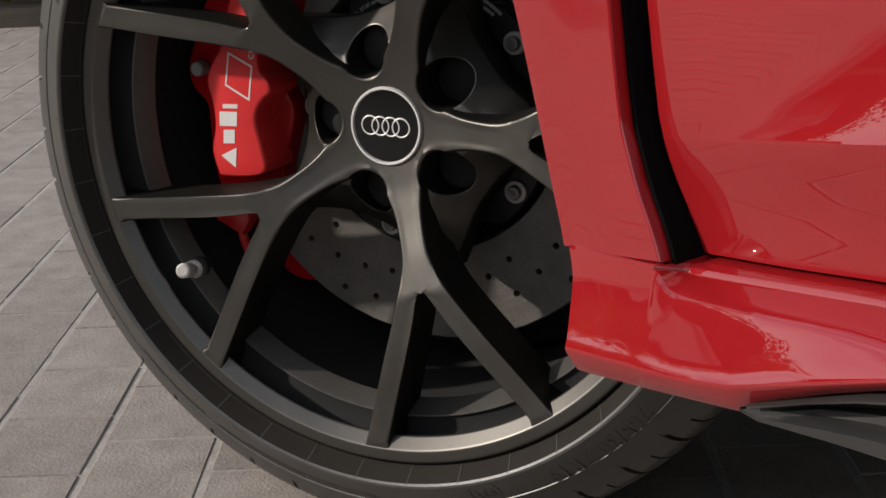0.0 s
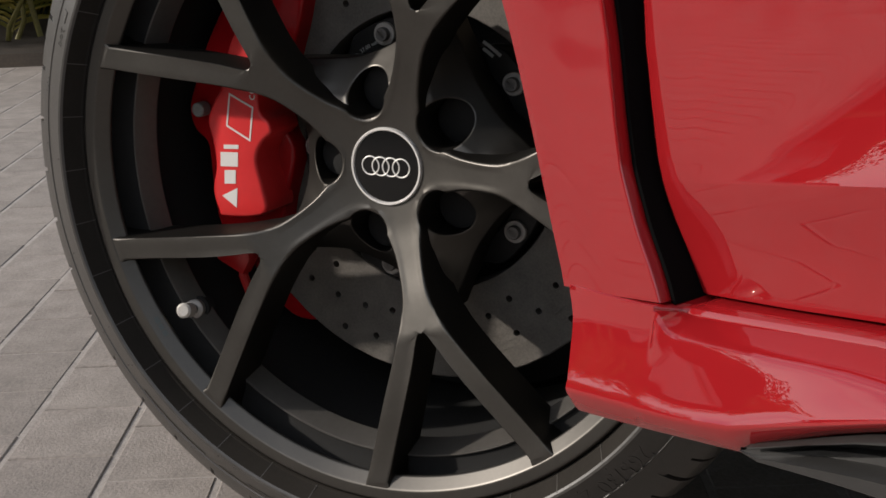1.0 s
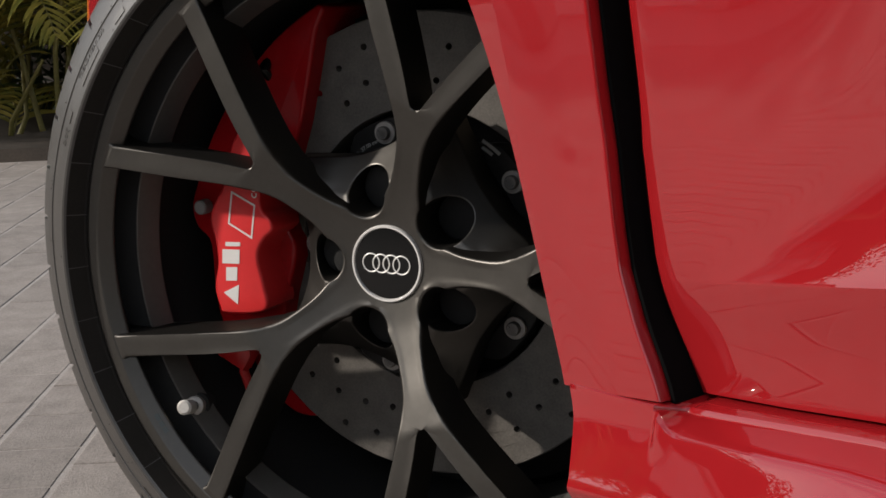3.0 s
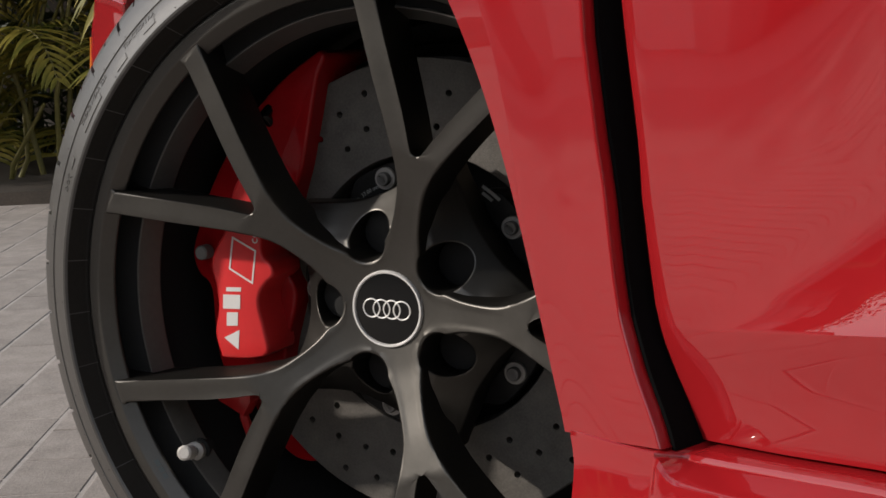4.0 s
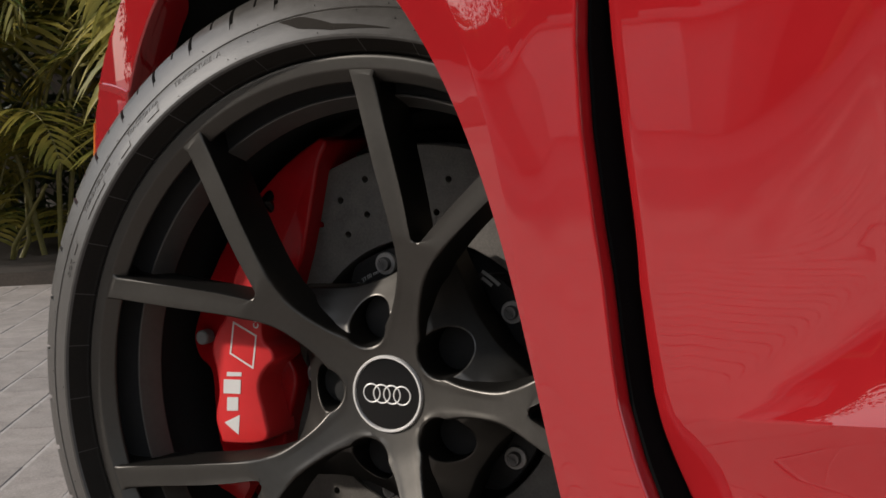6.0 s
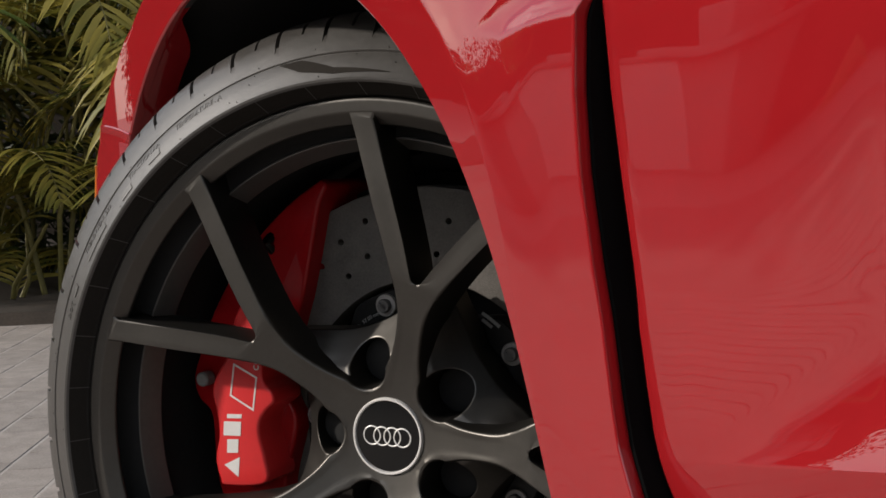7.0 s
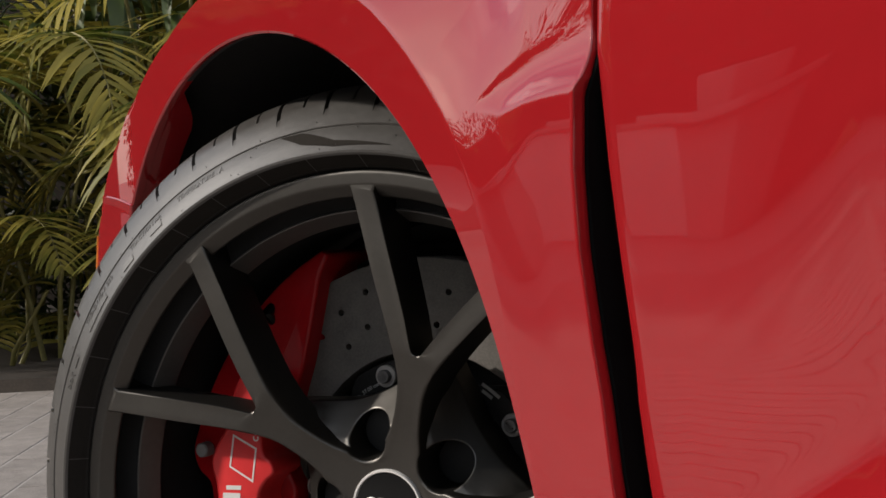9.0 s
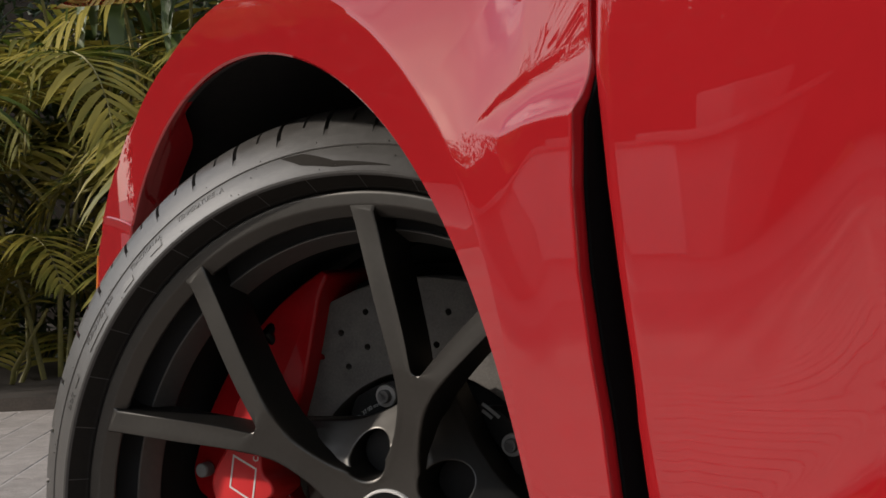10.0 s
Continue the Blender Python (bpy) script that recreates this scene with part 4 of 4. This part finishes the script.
part("sill_blade", grid_bm(rows), BLADE, car, "satin dark grey sill blade", angle=30)
# added boxes and a bonnet sheet that keep daylight out from under the body
part("underbody", box_bm(0.47, 2.6, 0.02, 1.50, 0.165, 0.33, 0.01), DARKVOID, car)
part("engine_bay", box_bm(-0.75, 2.6, 0.36, 1.50, 0.16, 0.80, 0.01), DARKVOID, car)
rows = [[(x, y, 0.80 + 0.10 * smooth01((y + 0.05) / 0.5)) for y in (-0.052, 0.05, 0.2, 0.5, 1.0, 1.5)] for x in (-0.60, -0.3, 0.0, 0.4, 0.9, 1.36)]
part("hood", grid_bm(rows), RED, car, "plain red bonnet sheet, unseen, that keeps the sun out")

# ---- planting bed beyond the paving ----
EDGE_P, EDGE_D = Vector((-3.30, 0.70, 0)), Vector((0.60, 0.80, 0))      # a point of the bed's edge, and its direction
EDGE_N = Vector((-EDGE_D.y, EDGE_D.x, 0))                                # into the bed


def bed(u, v, z=0.0):
    return EDGE_P + EDGE_D * u + EDGE_N * v + Vector((0, 0, z))


rows = []
rr = random.Random(4)
for i in range(41):
    rows.append([bed(lerp(-7, 7, i / 40), v, (0.02 + 0.03 * math.sin(2.1 * i + 3 * v) * (v > 0.05) + rr.uniform(0, 0.02)) if v > 0.0 else -0.02) for v in (0.0, 0.04, 0.15, 0.4, 0.8, 1.4, 2.2, 3.5, 6)])
tagged(part("soil_bed", grid_bm(rows), SOIL), "dark planting bed of bark mulch", "garden bed", kind="structure")
def frond(rnd, length, droop, leaf_len, pairs):
    """One pinnate leaf from the origin along +x: (stalk mesh, leaflet mesh)."""
    pts, p, a = [], Vector((0, 0, 0)), rnd.uniform(0.9, 1.25)
    n = 14
    for k in range(n + 1):
        pts.append(p.copy())
        p = p + Vector((math.cos(a), 0, math.sin(a))) * (length / n)
        a -= droop / n * (0.6 + 0.8 * k / n)
    stalk = tube_bm(pts, [lerp(0.008, 0.0015, k / n) for k in range(n + 1)], 5)
    verts, faces = [], []
    for k in range(pairs):
        u = lerp(0.16, 1.0, k / (pairs - 1))
        f = u * n
        i = min(int(f), n - 1)
        base = pts[i].lerp(pts[i + 1], f - i)
        t = (pts[i + 1] - pts[i]).normalized()
        up = Vector((-t.z, 0, t.x))
        for sg in (-1, 1):
            ll = leaf_len * (math.sin(math.pi * min(1, 0.18 + 0.78 * u)) ** 0.7) * rnd.uniform(0.85, 1.1)
            d = (t * rnd.uniform(0.55, 0.75) + Vector((0, sg, 0)) * rnd.uniform(0.75, 0.95) + up * rnd.uniform(0.15, 0.4)).normalized()
            w = 0.0120 * rnd.uniform(0.8, 1.2)
            nrm = d.cross(Vector((0, sg, 0)).cross(d)).normalized()
            side = d.cross(up).normalized()
            pos, dd = base.copy(), d.copy()
            b0 = len(verts)
            m = 4
            for s in range(m + 1):
                ww = w * (0.5, 1.0, 0.95, 0.6, 0.04)[s]
                verts.append(pos - side * ww)
                verts.append(pos + up * (-0.25 * ww))
                verts.append(pos + side * ww)
                dd = (dd + Vector((0, 0, -0.16 - 0.10 * rnd.random()))).normalized()
                pos = pos + dd * (ll / m)
            for s in range(m):
                for q in (0, 1):
                    a0 = b0 + 3 * s + q
                    faces.append((a0, a0 + 1, a0 + 4, a0 + 3))
    me = bpy.data.meshes.new("leaf")
    me.from_pydata([tuple(v) for v in verts], [], faces)
    return stalk, me


FRONDS = []
fr = random.Random(11)
for k in range(7):
    st, me = frond(fr, fr.uniform(1.15, 1.5), fr.uniform(2.0, 2.9), fr.uniform(0.34, 0.44), 28)
    sm = bpy.data.meshes.new("stalk")
    st.to_mesh(sm)
    st.free()
    sm.materials.append(STALK)
    me.materials.append(PALM)
    for p in me.polygons:
        p.use_smooth = True
    FRONDS.append((sm, me))


def palm(u, v, count, seed, size=1.0, low=0.0, name="palm"):
    rnd = random.Random(seed)
    root = tagged(new(name), "clump palm with arching yellow-green feathered fronds in the bed", "palm", group="palms in the bed")
    root.matrix_world = Matrix.Translation(bed(u, v, 0.0))
    for k in range(count):
        sm, me = FRONDS[rnd.randrange(len(FRONDS))]
        az = 2 * math.pi * (k / count) + rnd.uniform(-0.4, 0.4)
        s = size * rnd.uniform(0.75, 1.1)
        m = Matrix.Translation((rnd.uniform(-0.06, 0.06), rnd.uniform(-0.06, 0.06), rnd.uniform(0.0, 0.5) + low)) @ Matrix.Rotation(az, 4, "Z") @ Matrix.Rotation(rnd.uniform(-0.35, 0.55), 4, "Y") @ Matrix.Scale(s, 4)
        f = new("frond", sm)
        f.parent = root
        f.matrix_local = m
        lf = new("leaf", me)
        lf.parent = f
    for k in range(3):
        part("stem", tube_bm([(0.04 * math.cos(2 * k), 0.04 * math.sin(2 * k), -0.02), (0.10 * math.cos(2 * k), 0.10 * math.sin(2 * k), 0.12 + 0.4 * low), (0.22 * math.cos(2 * k + 0.5), 0.22 * math.sin(2 * k + 0.5), 0.40 + low)], [0.011, 0.009, 0.006], 8), STALK, root)
    return root


for u, v, c, s, z, low in ((-0.25, 0.65, 7, 1, 0.95, 0.45), (0.45, 0.70, 6, 2, 1.0, 0.45), (1.15, 0.75, 9, 3, 0.95, 0.5), (-0.95, 0.80, 8, 4, 0.95, 0.45), (0.1, 1.15, 9, 5, 1.15, 0.5), (0.85, 1.25, 11, 6, 1.2, 0.6), (-0.6, 1.3, 9, 7, 1.15, 0.55), (0.15, 0.80, 8, 12, 0.72, 0.0), (0.8, 1.0, 8, 13, 0.8, 0.05),
                           (-0.42, 0.62, 8, 14, 0.62, -0.12), (1.9, 0.8, 12, 8, 1.1, 0.3), (1.6, 1.5, 12, 9, 1.2, 0.6), (-1.6, 1.0, 12, 10, 1.1, 0.3)):
    palm(u, v, c, s, z, low)


def broad_plant(u, v, seed):
    """A tall shrub whose broad pointed leaves hang from the tips of its stems."""
    rnd = random.Random(seed)
    root = tagged(new("broad_leaf_shrub"), "tall shrub with hanging broad green leaves behind the palms", "shrub")
    root.matrix_world = Matrix.Translation(bed(u, v, 0.0))
    for k in range(4):
        a = 1.6 * k
        tip = Vector((0.22 * math.cos(a), 0.22 * math.sin(a), rnd.uniform(1.45, 1.6)))
        part("stem", tube_bm([(0.03 * math.cos(a), 0.03 * math.sin(a), -0.02), tip * 0.5 + Vector((0, 0, 0.1)), tip], [0.014, 0.010, 0.005], 8), STALK, root)
        for q in range(6):
            b, rows, l = a + rnd.uniform(-1.3, 1.3), [], rnd.uniform(0.22, 0.30)
            out, side = Vector((math.cos(b), math.sin(b), 0)), Vector((-math.sin(b), math.cos(b), 0))
            at = tip - Vector((0, 0, 0.05 * q))
            for i in range(8):
                f = i / 7
                c = at + out * (0.16 * math.sin(1.7 * f)) + Vector((0, 0, 0.03 * math.sin(3.1 * f) - l * f * f))
                w = 0.030 * math.sin(math.pi * min(0.98, 0.06 + 0.9 * f)) ** 0.8
                rows.append([c - side * w + out * 0.25 * w, c, c + side * w + out * 0.25 * w])
            part("leaf", grid_bm(rows), BROAD, root)


broad_plant(0.22, 0.75, 31)
broad_plant(-0.15, 1.0, 32)


# dense dark shrubbery behind the palms
def leaf_mass(name, count, place, size, material, label, category, seed):
    rnd = random.Random(seed)
    verts, faces = [], []
    for _ in range(count):
        c = place(rnd)
        d = Vector((rnd.gauss(0, 1), rnd.gauss(0, 1), rnd.gauss(-0.3, 0.7))).normalized()
        s = d.orthogonal().normalized()
        s = s * math.cos(rnd.uniform(0, 6.3)) + d.cross(s) * math.sin(rnd.uniform(0, 6.3))
        l = size * rnd.uniform(0.6, 1.3)
        b = len(verts)
        nrm = d.cross(s)
        verts += [c, c + d * l * 0.5 + s * l * 0.20 + nrm * l * 0.05, c + d * l, c + d * l * 0.5 - s * l * 0.20 + nrm * l * 0.05]
        faces.append((b, b + 1, b + 2, b + 3))
    me = bpy.data.meshes.new(name)
    me.from_pydata([tuple(v) for v in verts], [], faces)
    me.materials.append(material)
    return tagged(new(name, me), label, category, kind="stuff")


leaf_mass("shrubbery", 26000, lambda r: bed(r.uniform(-3, 3.5), 1.1 + abs(r.gauss(0, 0.7)), 2.6 * r.random() ** 1.5), 0.085, SHRUB, "dense dark green shrubbery behind the palms", "shrubs", 21)
tagged(part("backdrop", grid_bm([[bed(u, 3.2 + 0.1 * math.sin(u), z) for z in (0, 1.0, 2.0, 3.2)] for u in [lerp(-7, 7, k / 20) for k in range(21)]]), SOIL), "dark brown sheet that closes the view behind the shrubbery", "backdrop", kind="structure")

# ---- across the drive: trees and a pale house, seen only as reflections in the paint ----
leaf_mass("far_hedge", 30000, lambda r: Vector((r.uniform(-34, 10), -11.0 - abs(r.gauss(0, 0.8)), r.uniform(0, 1) ** 0.8 * (4.0 + 0.7 * math.sin(r.uniform(0, 40))))), 0.27, SHRUB, "tall dark garden hedge across the drive", "hedge", 22)
# plain dark sheet, added to stop the sky between the hedge's leaves
tagged(part("hedge_core", grid_bm([[(x, -12.2, z) for z in (0, 1.3, 2.6, 3.7 + 0.3 * math.sin(1.3 * x))] for x in range(-36, 13, 2)]), SOIL), "dark sheet added behind the hedge so that no sky shows through", "hedge", kind="structure")
# unseen hedge, added so that rear-facing paint edges reflect something dark
leaf_mass("side_hedge", 6000, lambda r: Vector((9.5 + abs(r.gauss(0, 0.6)), r.uniform(-11, 8), r.uniform(0, 1) ** 0.8 * 3.6)), 0.42, SHRUB, "added hedge beside the drive, never in view, that darkens reflections", "hedge", 23)
for x, y, h, seed in ((-13.4, -9.0, 2.2, 41), (-15.6, -9.6, 2.8, 42), (-18.5, -9.8, 2.4, 43), (-6.6, -9.9, 2.3, 44)):
    rnd = random.Random(seed)
    tree = tagged(new("palm_tree"), "tall feather palm standing before the hedge across the drive", "palm tree", group="palms across the drive")
    tree.matrix_world = Matrix.Translation((x, y, 0))
    part("trunk", tube_bm([(0, 0, -0.05), (0.03, 0.02, 0.4 * h), (0.02, -0.03, h)], [0.17, 0.12, 0.10], 14), STALK, tree)
    for k in range(15):
        sm, me = FRONDS[rnd.randrange(len(FRONDS))]
        f = new("frond", sm)
        f.parent = tree
        f.matrix_local = Matrix.Translation((0, 0, h - 0.05)) @ Matrix.Rotation(2.4 * k + rnd.uniform(-0.2, 0.2), 4, "Z") @ Matrix.Rotation(rnd.uniform(-0.5, 0.4), 4, "Y") @ Matrix.Scale(rnd.uniform(1.3, 1.7), 4)
        new("leaf", me).parent = f
house = tagged(new("garden_house"), "small pale rendered garden house with a flat roof before the hedge", "garden house")
part("wall", box_bm(-10.4, -9.0, -11.0, -9.6, 0.0, 1.25, 0.02), HOUSE_WALL, house)
part("roof", box_bm(-10.7, -8.75, -11.0, -9.4, 1.25, 1.36, 0.02), HOUSE_WALL, house)
part("lantern", box_bm(-10.05, -9.35, -10.8, -9.7, 1.36, 1.78, 0.05), HOUSE_WALL, house)

# white wall added to put a pale block into the fender's reflection
added_wall = tagged(new("added_wall"), "added low white wall with a coping, for the fender's pale reflection", "garden wall")
part("wall", box_bm(-14.2, -11.3, -10.7, -10.5, -0.02, 1.30, 0.01), WHITE_WALL, added_wall)
part("coping", box_bm(-14.25, -11.25, -10.75, -10.45, 1.30, 1.37, 0.01), HOUSE_WALL, added_wall)

# ---- pavers, last ----
ca, sa = math.cos(TURN), math.sin(TURN)
rp = random.Random(5)
KINDS = []
for k in range(6):
    b = paver_bm(LONG - 0.0026, COURSE - GAP, rp)
    me = bpy.data.meshes.new("paver")
    bmesh.ops.recalc_face_normals(b, faces=b.faces)
    b.to_mesh(me)
    b.free()
    me.materials.append(PAVER)
    KINDS.append(me)
verts, faces, count = [], [], 0
base = [([tuple(v.co) for v in me.vertices], [tuple(p.vertices) for p in me.polygons]) for me in KINDS]
for j in range(-95, 60):
    v = -0.2900 - COURSE / 2 + j * COURSE
    off = (0.0, 0.46, 0.03, 0.52)[j % 4] * LONG
    for i in range(-75, 60):
        u = -0.078 - LONG / 2 + off + i * LONG
        x, y = u * ca - v * sa, u * sa + v * ca
        if (x + 1.0) ** 2 + (y + 1.5) ** 2 > 36 or (Vector((x, y, 0)) - EDGE_P).dot(EDGE_N) > 0.02:
            continue
        if x > 0.6 and y > -0.1:
            continue
        kind, dz, tw = rp.randrange(6), rp.uniform(-0.0005, 0.0005), rp.uniform(-0.006, 0.006)
        if count < 290 and -1.35 < x < 0.0 and -0.75 < y < 0.75:
            ob = new("paver", KINDS[kind])
            ob.matrix_world = Matrix.Translation((x, y, dz)) @ Matrix.Rotation(TURN + tw, 4, "Z")
            ob.parent = ground
            count += 1
        else:
            c, s = math.cos(TURN + tw), math.sin(TURN + tw)
            b0 = len(verts)
            verts += [(x + p[0] * c - p[1] * s, y + p[0] * s + p[1] * c, p[2] + dz) for p in base[kind][0]]
            faces += [tuple(b0 + q for q in f) for f in base[kind][1]]
me = bpy.data.meshes.new("paving")
me.from_pydata(verts, [], faces)
me.materials.append(PAVER)
tagged(new("paving", me), "grey concrete pavers laid in courses on the drive", "paving", kind="stuff")
